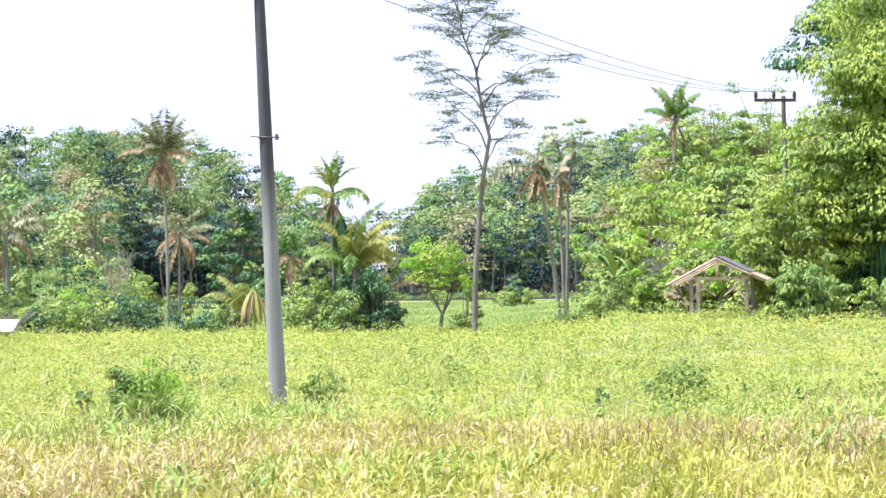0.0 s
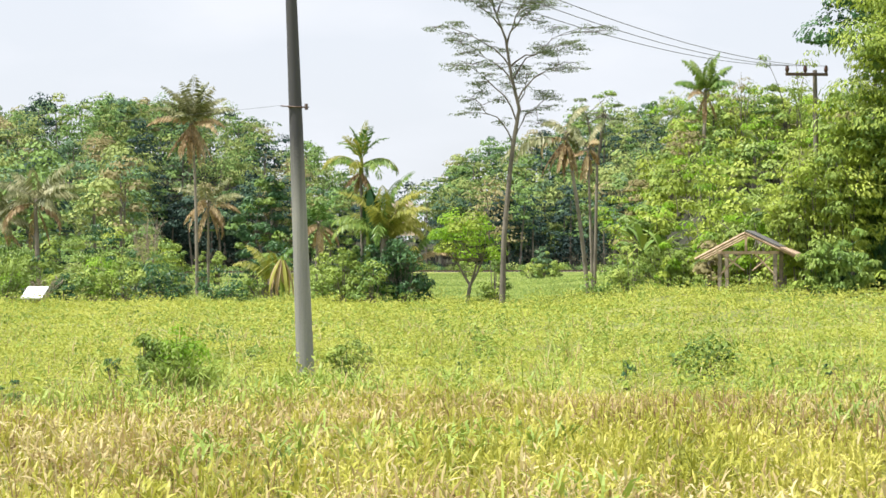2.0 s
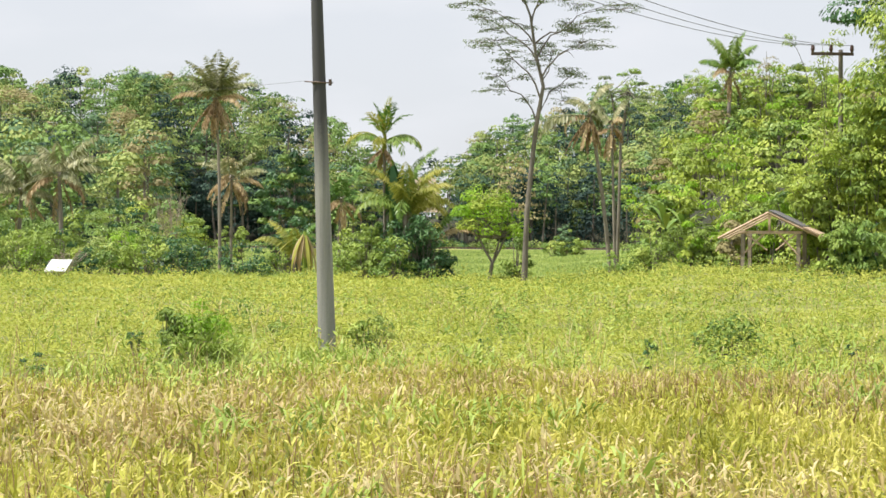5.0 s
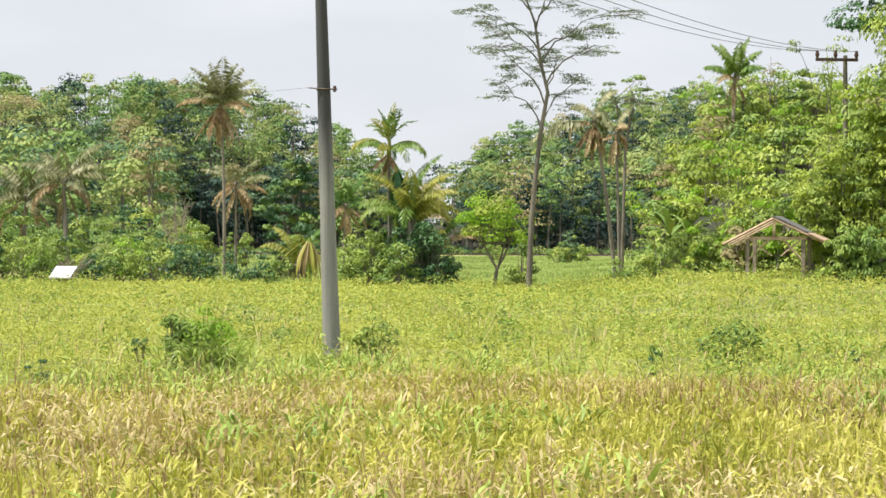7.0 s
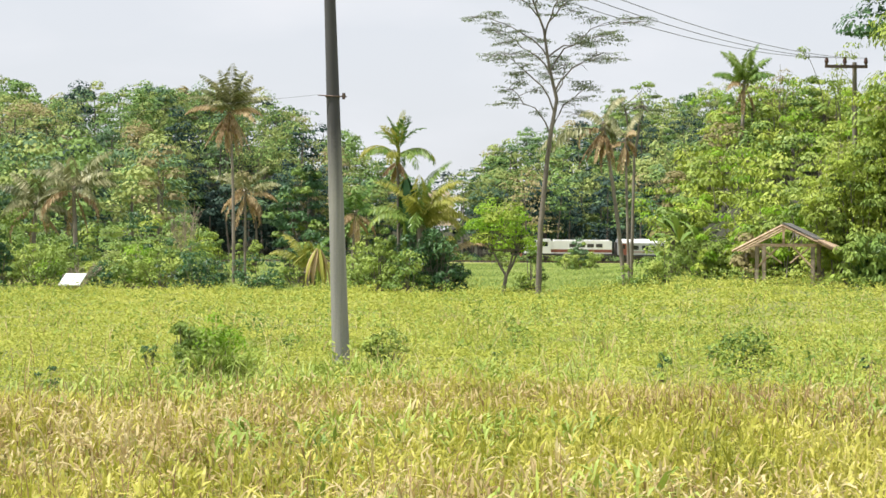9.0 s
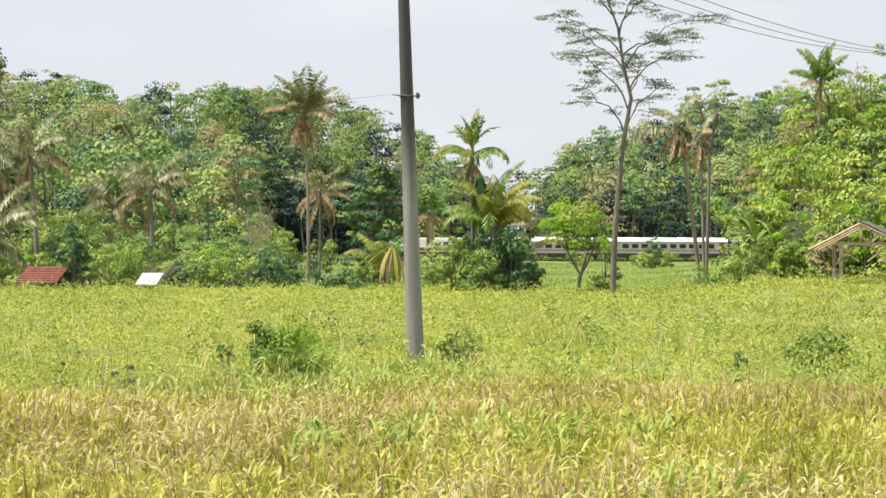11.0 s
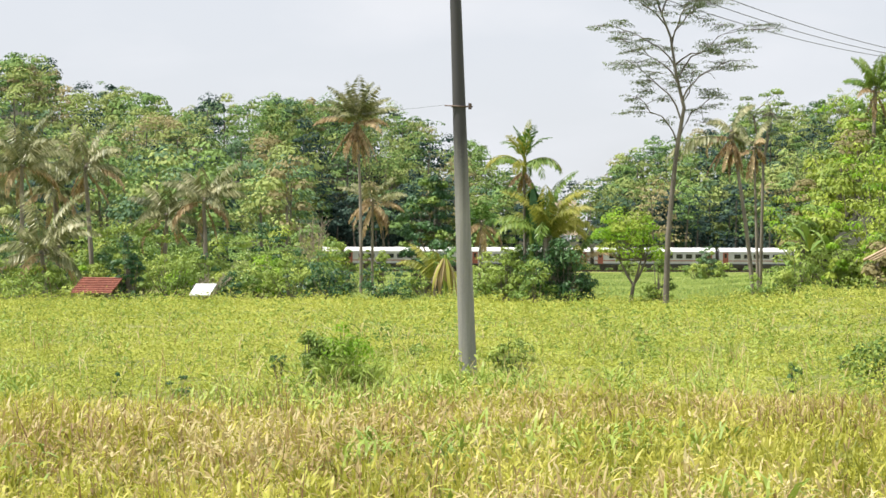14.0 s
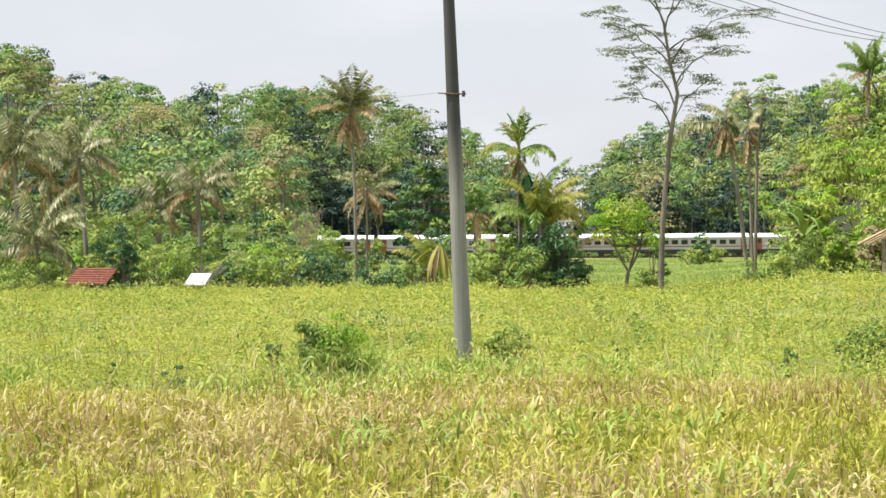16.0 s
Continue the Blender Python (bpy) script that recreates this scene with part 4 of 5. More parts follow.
def coconut_palm(x, y, path, radius, fronds, length, label, dry=0.3, droop=1.6, crown="palm", leaflet=0.8, hanging=0, seed_rise=(1.2, -0.7), limp=0.7):
    z = float(ground_z(x, y))
    ob = thing("coconut_palm", (x, y, z), label, "palm tree")
    trunk = Geo()
    trunk.tube(path, np.linspace(radius * 1.15, radius * 0.75, len(path)), 8)
    top = np.array(path[-1])
    trunk.clump(top, (0.3, 0.3, 0.35), 20, 0.3, 0.5)
    for k in range(fronds):
        f = k / max(fronds - 1, 1)
        az = k * 2.4 + rng.normal(0, 0.15)
        rise = seed_rise[0] + (seed_rise[1] - seed_rise[0]) * f + rng.normal(0, 0.12)
        old = f > 1 - dry
        g = Geo()
        frond(g, top + [0, 0, 0.25 - 0.4 * f], az, rise, length * rng.uniform(0.85, 1.05), droop * (0.6 + 0.5 * f), leaflet * (0.75 if old else 1), 0,
              sparse=0.75 if old else 1.0, limp=1.1 if old else limp)
        part("frond", g, "palm_dry" if old else ("palm" if crown == "palm_yellow" and k % 3 == 0 else crown), ob, "dry straw-coloured frond" if old else "")
    for k in range(hanging):
        g = Geo()
        frond(g, top + [0, 0, -0.1], k * 1.9 + 0.3, rng.uniform(-1.35, -0.7), length * rng.uniform(0.65, 1.0), 0.45, leaflet * 0.6, 0, sparse=0.6, limp=1.0)
        part("frond", g, "palm_dry", ob, "dry straw-coloured frond")
    part("trunk", trunk, "bark_pale", ob, smooth=True)
    return ob


def lean(h, dx, dy=0.0, bow=0.0, n=7):
    s = np.linspace(0, 1, n)
    return [(dx * t + bow * math.sin(math.pi * t), dy * t, h * t - 0.2 * (1 - t)) for t in s]


coconut_palm(-5.7, 122, lean(11.79, -0.3, 0, 0.1), 0.105, 20, 3.3, "tall coconut palm with dry hanging lower fronds", 0.2, 1.4, "palm_dusty", 0.8, 15, (1.52, 0.3))
coconut_palm(-5.17, 128, lean(6.35, 0.0), 0.1, 14, 2.9, "shorter coconut palm with pale dry fronds", 0.6, 1.4, "palm_dusty", 0.8, 4, (1.0, -0.4))
for a, d, top, n, ln in ((-14.92, 112, 6.03, 14, 3.3), (-18.09, 114, 5.01, 13, 3.0), (-21.65, 110, 7.89, 15, 3.3),
                         (-25.15, 106, 7.86, 18, 3.6), (-22.84, 102, 2.63, 18, 4.4), (-28.83, 110, 6.49, 16, 3.4), (-25.05, 116, 6.72, 14, 3.2)):
    coconut_palm(a, d, lean(top, rng.normal(0, 0.4)), 0.15, n, ln, "coconut palm with dusty drooping fronds in the grove", 0.12, 1.8, "palm_dusty", 0.85, 2, (1.35, -0.1), 1.1)
dying_palm = coconut_palm(16.41, 94, lean(8.59, 15.22 - 16.41, 0, 0.1), 0.11, 5, 2.4, "dying coconut palm with brown hanging fronds", 0.2, 2.6, "palm_dusty", 0.55, 9, (1.45, 0.2), 1.2)
for turn, length in ((3.0, 4.3), (3.5, 3.8)):
    old = Geo()
    frond(old, (15.22 - 16.41, 0, 8.4), turn, 0.25, length, 1.75, 0.7, 0, 30, 0.035, 0.8, 1.2)
    part("frond", old, "palm_dusty", dying_palm, "long olive frond hanging down")
coconut_palm(17.33, 98, lean(8.17, -0.25), 0.08, 5, 2.0, "thin palm with few dry fronds", 0.7, 1.8, "palm_dusty", 0.6, 3, (1.2, 0.1), 1.1)
coconut_palm(2.42, 125, lean(4.87, 0.2), 0.12, 12, 2.4, "coconut palm half hidden behind the pole", 0.4, 1.4, hanging=2)
coconut_palm(5.45, 96.2, lean(3.5, 0.1), 0.2, 17, 4.0, "young coconut palm with long yellowing fronds", 0.0, 2.3, "palm_yellow", 0.75, seed_rise=(1.52, 0.8), limp=1.0)
coconut_palm(6.9, 97, lean(1.9, 0.1), 0.12, 5, 3.4, "small palm with a yellow drooping frond", 0.4, 1.7, "palm_yellow", 0.6, seed_rise=(1.1, 0.5), limp=1.0)
coconut_palm(29.32, 122, lean(14.65 - float(ground_z(29.32, 122)) - 0.6, 0.3), 0.14, 13, 2.9, "coconut palm rising from the bamboo slope", 0.1, 1.5, "palm", 0.75, 3, (1.56, 0.55), 1.0)


def areca_palm(x, y, height):
    ob = thing("areca_palm", (x, y, float(ground_z(x, y))), "areca palm with stiff upright and drooping yellow-green fronds", "palm tree")
    trunk, shaft = Geo(), Geo()
    top = np.array([0, 0, height])
    trunk.tube([(0.1, 0, -0.2), (0.05, 0, height * 0.5), top], [0.11, 0.09, 0.08], 8)
    shaft.tube([top - [0, 0, 0.1], top + [0.02, 0, 0.5], top + [0.05, 0, 1.0]], [0.13, 0.12, 0.06], 8)
    for k in range(7):
        g = Geo()
        frond(g, top + [0, 0, 0.8], k * 2.4 + 0.5, 1.52 - 0.08 * k, rng.uniform(1.8, 2.3), 0.3 + 0.2 * k, 0.62, 0, 22, 0.04, 0.9, 0.05, 0.11)
        part("frond", g, "palm" if k % 4 else "palm_yellow", ob, "stiff upright green frond")
    for k, az in enumerate((2.9, 3.5, 0.1, 5.9, 4.4, 1.4, 5.2)):
        g = Geo()
        frond(g, top + [0, 0, 0.45], az, 0.75 - 0.05 * k, rng.uniform(2.2, 2.8), 2.3, 0.66, 0, 26, 0.045, 0.85, 0.9, 0.11)
        part("frond", g, "palm_yellow" if k in (0, 4, 2) else "palm", ob)
    for k in range(4):
        g = Geo()
        frond(g, top + [0, 0, 0.2], k * 1.6 + 3.6, -0.5 - 0.15 * k, 1.3, 0.6, 0.4, 0, 20, 0.04, 0.9, 0.9, 0.12)
        part("frond", g, "palm_dry", ob, "short dry hanging frond")
    part("trunk", trunk, "bark", ob, smooth=True)
    part("crownshaft", shaft, "palm_yellow", ob, "smooth yellow-green crownshaft", smooth=True)
    return ob


areca_palm(4.36, 97, 7.0)


def banana_plant(x, y, tall, leaves, materials, label, hang=False, wide=0.5, stem_top=None):
    ob = thing("banana_plant", (x, y, float(ground_z(x, y))), label, "banana plant")
    stem = Geo()
    stem_top = stem_top or tall * 0.55
    stem.tube([(0, 0, -0.1), (0.05, 0, stem_top)], [0.14, 0.09], 8)
    for k in range(leaves):
        az = k * 2.4 + rng.normal(0, 0.2)
        rise = rng.uniform(0.5, 1.4) if not hang else rng.uniform(-1.5, -1.1 if wide > 0.3 else -0.5)
        n, ln = 9, tall * rng.uniform(0.5, 0.75)
        s = np.linspace(0, 1, n)
        ang = rise - (0.5 if hang else 1.1) * s ** 1.5
        r, z = np.cumsum(np.cos(ang)) * ln / n, np.cumsum(np.sin(ang)) * ln / n
        d, q = np.array([math.cos(az), math.sin(az), 0]), np.array([-math.sin(az), math.cos(az), 0])
        mid = r[:, None] * d + z[:, None] * [0, 0, 1] + [0.05, 0, stem_top]
        half = (wide / 2 * np.sin(np.pi * np.clip(s * 0.92 + 0.06, 0, 1)) ** 0.7)[:, None]
        vee = half * 0.35 * np.array([[0, 0, 1.0]])
        v = np.stack([mid - half * q + vee, mid, mid + half * q + vee], 1)
        f = []
        for m in range(n - 1):
            f += [(m * 3, m * 3 + 1, m * 3 + 4, m * 3 + 3), (m * 3 + 1, m * 3 + 2, m * 3 + 5, m * 3 + 4)]
        part("leaf", Geo().add(v, f), materials[k % len(materials)], ob, smooth=True)
    part("stem", stem, "shrub", ob)
    return ob


# Backlit leaves: their shade is put into the leaf colour.
banana_plant(4.71, 96.4, 4.4, 7, ["bush_dark"], "banana plant with hanging leaves coloured dark as shade", True, 0.5, 6.5)
banana_plant(0.03, 97.5, 3.4, 22, ["palm_dry", "palm_yellow", "palm_dry"], "withered yellow banana plant at the field edge", True, 0.2, 2.6)
coconut_palm(-0.5, 99, lean(1.0, 0), 0.1, 6, 2.8, "small yellow-green palm beside the withered banana", 0.0, 1.9, "palm_yellow", 0.6, seed_rise=(1.45, 0.9), limp=0.9)
for a, d, h in ((18.87, 92, 3.6), (20.13, 93, 3.0), (18.36, 94, 2.6)):
    banana_plant(a, d, h, 9, ["shrub", "bush"], "fresh green banana plant below the bamboo slope", False, 0.34)


# ---- single trees ----
def slender_tree():
    """Tall albizia: a kinked stem, long rising limbs and flat feathery tiers at their ends."""
    d = 88.0
    x = 10.97
    z = float(ground_z(x, d))
    ob = thing("albizia_tree", (x, d, z), "tall slender tree with sparse flat feathery foliage", "tree")
    wood, crown = Geo(), Geo()
    stem = np.array([(0, 0, -0.3), (0.12, 0, 3.6), (0.46, 0, 7.1), (0.62, 0, 8.3), (0.9, 0, 9.9), (0.53, 0.1, 11.5), (0.24, 0.1, 13.4), (-0.35, 0.2, 15.0), (-0.7, 0.2, 17.2)])
    wood.tube(stem, [0.16, 0.13, 0.115, 0.11, 0.09, 0.075, 0.06, 0.04, 0.018], 8)

    def tier(c, wide, amount):
        for _ in range(amount):
            a, q = rng.uniform(0, 6.28), math.sqrt(rng.uniform(0, 1)) * wide
            e = c + [math.cos(a) * q, math.sin(a) * q * 0.8, rng.normal(0, 0.1) - 0.05 * q]
            wood.tube([c, (c + e) / 2 + [0, 0, 0.05], e], [0.012, 0.009, 0.004], 4)
            crown.billow(e, (0.36, 0.34, 0.07), 20, 0.12, 0.34, 0, 0.2, -0.6, 0.5, 0.7)

    # start height, reach aside, reach in depth, rise, width of the tiers
    for start, aside, deep, rise, wide in (
        (8.2, 3.0, 0.4, 2.3, 0.55), (8.1, -3.4, 0.3, 2.4, 0.6), (9.2, -4.6, -0.5, 3.0, 0.75), (10.3, 3.8, -0.6, 1.9, 0.8), (9.0, 1.6, 1.6, 3.0, 0.6),
        (11.3, 4.6, 0.5, 2.5, 0.85), (12.0, -4.6, 0.4, 1.9, 0.75), (12.0, 4.2, -0.8, 1.0, 0.6), (11.0, -2.8, 1.4, 2.0, 0.7), (13.2, 3.4, 0.8, 2.2, 0.8),
        (13.4, -3.8, -0.6, 2.1, 0.9), (13.0, 1.2, -1.9, 2.2, 0.7), (14.6, 2.6, 0.3, 1.9, 0.9), (14.8, -3.0, 0.9, 1.7, 0.9), (15.8, 1.8, -0.7, 1.4, 0.8), (16.2, -1.9, -0.4, 1.2, 0.8),
    ):
        a = np.array([np.interp(start, stem[:, 2], stem[:, 0]), np.interp(start, stem[:, 2], stem[:, 1]), start])
        aside *= 0.6
        t = np.linspace(0, 1, 7)
        sway = rng.normal(0, 0.1, (7, 3)) * (t * (1 - t) * 3)[:, None]
        line = a + np.stack([aside * t ** 1.25, deep * t, rise * t ** 0.75], -1) + sway
        wood.tube(line, np.linspace(0.05, 0.012, 7), 6)
        for f in (0.45, 0.58, 0.7, 0.8, 0.9, 1.0):
            c = np.array([np.interp(f, t, line[:, k]) for k in range(3)])
            side = c + [rng.normal(0, 0.6) + 0.2 * aside * f, rng.normal(0, 0.5), rng.normal(0.1, 0.25)]
            wood.tube([c, (c + side) / 2 + [0, 0, 0.08], side], [0.018, 0.014, 0.008], 4)
            if rng.random() < 0.85:
                tier(side, wide * rng.uniform(0.7, 1.3), int(6 + 9 * f * wide))
    part("trunk", wood, "bark", ob, smooth=True)
    part("foliage", crown, ["acacia"], ob)
    return ob


slender_tree()


def small_tree(x, y, height, spread, materials, leaf, label, stems=3, flat=0.6, low=0.58, twigs=5, fork_at=0.3):
    """A tree whose short trunk forks into limbs that carry billows of leaves."""
    z = float(ground_z(x, y))
    ob = thing("tree", (x, y, z), label, "tree")
    wood, crown = Geo(), Geo()
    crotch = np.array([0.05 * spread, 0, height * fork_at])
    wood.tube([(-0.06 * spread, 0, -0.15), (0, 0, height * fork_at * 0.5), crotch], [0.12, 0.1, 0.085], 8)
    for s in range(stems):
        a = s * 2.4 + 0.4
        fork = crotch + [spread * 0.4 * math.cos(a), spread * 0.3 * math.sin(a), height * 0.24]
        wood.tube([crotch, (crotch + fork) / 2 + [0, 0, -0.08], fork], [0.075, 0.06, 0.045], 6)
        for b in range(twigs):
            q, w = math.sqrt(rng.uniform(0, 1)), rng.uniform(0, 6.28)
            c = np.array([math.cos(w) * q * spread, math.sin(w) * q * spread * 0.8, height * (low + (0.97 - low) * rng.uniform(0, 1) * (1.02 - 0.5 * q * q))])
            wood.tube([fork, (fork + c) / 2 + [0, 0, -0.1], c], [0.035, 0.02, 0.008], 5)
            r = spread * rng.uniform(0.2, 0.36)
            crown.billow(c, (r, r, r * flat), 95, leaf, 0.5, b % len(materials), 0.3, -0.25, 0.3)
    part("trunk", wood, "bark", ob, smooth=True)
    part("crown", crown, materials, ob)
    return ob


small_tree(9.5, 90, 5.3, 1.8, ["lime", "lime", "bamboo"], 0.16, "small tree with bright lime green crown and forked trunk", 3, 0.8, 0.45, 17, 0.2)
small_tree(-1.2, 130, 8.89, 2.0, ["bush_dark", "bush_dark", "bush_dark", "bush"], 0.3, "dense dark green tree behind the pole", 3, 0.75, 0.3, 17, 0.25)
small_tree(19.66, 110, 13.3, 1.7, ["acacia", "bush"], 0.17, "thin tall tree with a small twiggy crown", 3, 0.35, 0.74, 7, 0.6)


# ---- concrete pole, mast and wires ----
def utility_pole():
    y = 33.0
    x = 0.46
    ob = thing("utility_pole", (x, y, float(ground_z(x, y))), "tapered grey concrete utility pole with darker top", "utility pole")
    tilt = -0.036
    line = lambda h: (tilt * h, 0, h)
    lower, ring, arm = Geo(), Geo(), Geo()
    hs = np.linspace(-0.5, 9.0, 14)
    lower.tube([line(h) for h in hs], [0.172 - 0.0088 * (h + 0.5) for h in hs], 24)
    c = np.array(line(5.23))
    a = np.linspace(0, 2 * np.pi, 25)
    ring.tube([c + [0.13 * math.cos(t), 0.13 * math.sin(t), 0] for t in a], 0.014, 6)
    arm.tube([c + [-0.27, -0.06, 0.02], c + [0.0, -0.14, 0.0], c + [0.25, -0.06, 0.0]], 0.013, 6)
    arm.tube([c + [0.2, -0.08, -0.05], c + [0.2, -0.08, 0.06]], 0.03, 8)
    part("shaft", lower, "pole", ob, "grey concrete shaft, grimy and darker towards the top", smooth=True)
    part("clamp_ring", ring, "steel", ob)
    part("bracket", arm, "steel", ob)
    cross = Geo().box(tilt * 8.75 - 0.9, tilt * 8.75 + 0.9, -0.16, -0.1, 8.7, 8.8)
    part("crossarm", cross, "steel", ob)
    for o in (-0.8, 0.1, 0.8):
        part("insulator", Geo().tube([(tilt * 8.8 + o, -0.13, 8.8), (tilt * 8.8 + o, -0.13, 8.88), (tilt * 8.8 + o, -0.13, 9.0)], [0.03, 0.06, 0.035], 10), "porcelain", ob)
    return [(x + tilt * 8.8 + o, y - 0.13, 9.0) for o in (-0.8, 0.1, 0.8)], (x + tilt * 5.23 - 0.25, y - 0.05, 5.25)


def power_mast():
    y = 80.0
    x = 24.54
    top = 11.08
    z = float(ground_z(x, y))
    ob = thing("power_mast", (x, y, z), "distant concrete power mast with steel crossarm", "utility pole")
    top -= z
    part("shaft", Geo().tube([(0.1, 0, -0.3), (0, 0, top)], [0.15, 0.1], 12), "bark", ob, smooth=True)
    part("crossarm", Geo().box(-1.42, 0.55, -0.2, -0.1, top - 0.28, top - 0.14), "steel", ob)
    out = []
    for o in (-1.35, -0.5, 0.48):
        part("insulator", Geo().tube([(o, -0.15, top - 0.14), (o, -0.15, top + 0.0), (o, -0.15, top + 0.2)], [0.05, 0.1, 0.06], 10), "porcelain", ob)
        out.append((x + o, y - 0.15, z + top + 0.18))
    return out


def wire(a, b, sag, radius, label):
    a, b = np.array(a), np.array(b)
    s = np.linspace(0, 1, 28)
    p = a + (b - a) * s[:, None]
    p[:, 2] -= sag * 4 * s * (1 - s)
    ob = new("power_cable", Geo().tube(p, radius, 5).mesh("power_cable", ["cable"], True))
    return tagged(ob, label, "cable", "overhead power cables")


near_ends, ring_end = utility_pole()
far_ends = power_mast()
for a, b in zip(near_ends, far_ends):
    wire(a, b, 0.75, 0.012, "thin grey overhead cable between pole and mast")
wire(ring_end, (-25.86, 75, 7.94), 0.5, 0.0028, "very thin cable from the clamp ring")


# ---- hut, shed, roof ----
def field_hut():
    y = 76.0
    x0, x1 = 18.2, 22.75
    x = (x0 + x1) / 2
    z = float(ground_z(x, y))
    ob = thing("field_hut", (x, y, z), "open timber field hut with a half covered roof", "hut", turn=-24)
    ridge_z, eave = 3.5 - z, 2.38 - z
    half = (x1 - x0) / 2
    rx = 20.36 - x
    for sx in (-half * 0.55, half * 0.5):
        for sy in (-0.9, 0.9):
            part("post", Geo().box(sx - 0.08, sx + 0.08, sy - 0.08, sy + 0.08, -0.2, eave + 0.35), "timber_grey", ob)
    for sy in (-0.95, 0.95):
        part("tie_beam", Geo().box(-half * 0.6, half * 0.56, sy - 0.05, sy + 0.05, eave + 0.22, eave + 0.34), "timber", ob)
    part("king_post", Geo().box(rx - 0.05, rx + 0.05, -0.95, -0.87, eave + 0.3, ridge_z - 0.05), "timber", ob)
    for sx, end in ((-1, -half), (1, half)):
        for sy in (-1.1, 0.0, 1.1):
            part("rafter", Geo().tube([(rx, sy, ridge_z), (end, sy, eave)], 0.042, 6), "timber", ob)
    for sx in (-half * 0.55, half * 0.5):
        part("brace", Geo().tube([(sx, -0.95, eave - 0.7), (sx * 0.2, -0.95, eave + 0.28)], 0.04, 6), "timber", ob)
        part("brace", Geo().tube([(sx * 0.9, -0.93, eave + 0.2), (sx * 0.15, -0.93, eave - 0.5)], 0.035, 6), "timber", ob)
    slope = (eave - ridge_z) / (half - rx)
    sheet = Geo()
    xa, xb = rx, rx + (half - rx) * 0.62
    for yy in (-1.25,):
        v = [(xa, yy, ridge_z + 0.08), (xb, yy, ridge_z + 0.08 + slope * (xb - xa)), (xb, 1.25, ridge_z + 0.08 + slope * (xb - xa)), (xa, 1.25, ridge_z + 0.08)]
        sheet.add(v + [(a, b, c + 0.05) for a, b, c in v], [(0, 1, 2, 3), (4, 5, 6, 7), (0, 1, 5, 4), (1, 2, 6, 5), (2, 3, 7, 6), (3, 0, 4, 7)])
    part("roof_sheet", sheet, "felt", ob, "dark grey roof covering")
    plank = Geo()
    xa, xb = xb + 0.02, half + 0.1
    za, zb = ridge_z + 0.05 + slope * (xa - rx), ridge_z + 0.05 + slope * (xb - rx)
    v = [(xa, -1.3, za), (xb, -1.3, zb), (xb, 1.2, zb), (xa, 1.2, za)]
    plank.add(v + [(p, q, r + 0.06) for p, q, r in v], [(0, 1, 2, 3), (4, 5, 6, 7), (0, 1, 5, 4), (1, 2, 6, 5), (2, 3, 7, 6), (3, 0, 4, 7)])
    part("eave_board", plank, "timber", ob, "pale bare timber boards on the lower roof")
    for end in (-half, half):
        part("barge_board", Geo().tube([(rx, -1.2, ridge_z), (end, -1.2, eave)], 0.062, 4), "timber", ob)


field_hut()
stump = thing("concrete_post", (22.94, 74, float(ground_z(22.94, 74))), "short pale concrete post beside the bamboo", "post")
part("shaft", Geo().tube([(0, 0, -0.2), (0, 0, 1.35), (0, 0, 1.45)], [0.17, 0.16, 0.12], 12), "plaster", stump, smooth=True)
shrub("bush", 25.12, 70, 1.2, 2.0, ["bamboo", "shrub"], 0.16, "yellow-green bush below the bamboo", blobs=14, dense=80)


def small_roof(name, x, y, wide, deep, low, high, material, label):
    """A little lean-to: posts and one sloping roof."""
    z = float(ground_z(x, y))
    ob = thing(name, (x, y, z), label, "shed")
    v = [(-wide / 2, -deep / 2, low), (wide / 2, -deep / 2, low), (wide / 2 + 0.2, deep / 2, high), (-wide / 2 + 0.2, deep / 2, high)]
    roof = Geo().add(v + [(a, b, c + 0.06) for a, b, c in v], [(0, 1, 2, 3), (4, 5, 6, 7), (0, 1, 5, 4), (1, 2, 6, 5), (2, 3, 7, 6), (3, 0, 4, 7)])
    if material == "clay":
        for k in range(9):
            a, b = k / 9, (k + 1.25) / 9
            lo = [(-wide / 2 + 0.2 * a, deep * (a - 0.5), low + (high - low) * a + 0.07), (wide / 2 + 0.2 * a, deep * (a - 0.5), low + (high - low) * a + 0.07)]
            hi = [(wide / 2 + 0.2 * b, deep * (b - 0.5), low + (high - low) * b), (-wide / 2 + 0.2 * b, deep * (b - 0.5), low + (high - low) * b)]
            v = lo + hi
            course = Geo().add(v + [(p, q, r - 0.05) for p, q, r in v], [(0, 1, 2, 3), (4, 7, 6, 5), (0, 4, 5, 1), (1, 5, 6, 2), (3, 2, 6, 7), (0, 3, 7, 4)])
            part("tile_course", course, material, ob)
    else:
        part("roof", roof, material, ob)
    for sx in (-wide / 2 + 0.1, wide / 2 - 0.1):
        part("post", Geo().box(sx - 0.05, sx + 0.05, -deep / 2 + 0.1, -deep / 2 + 0.2, -0.2, low), "timber_grey", ob)
        part("post", Geo().box(sx - 0.05, sx + 0.05, deep / 2 - 0.2, deep / 2 - 0.1, -0.2, high), "timber_grey", ob)
    part("back_wall", Geo().box(-wide / 2 + 0.1, wide / 2 - 0.1, deep / 2 - 0.12, deep / 2 - 0.06, 0, high - 0.1), "plaster", ob)
    return ob


small_roof("shed", -12.99, 95, 1.1, 1.3, 0.38, 0.95, "tin", "small shed with white sheet metal roof")
small_roof("tiled_shed", -18.87, 96, 2.2, 2.6, 0.45, 1.27, "clay", "low shed with red clay tile roof among shrubs")


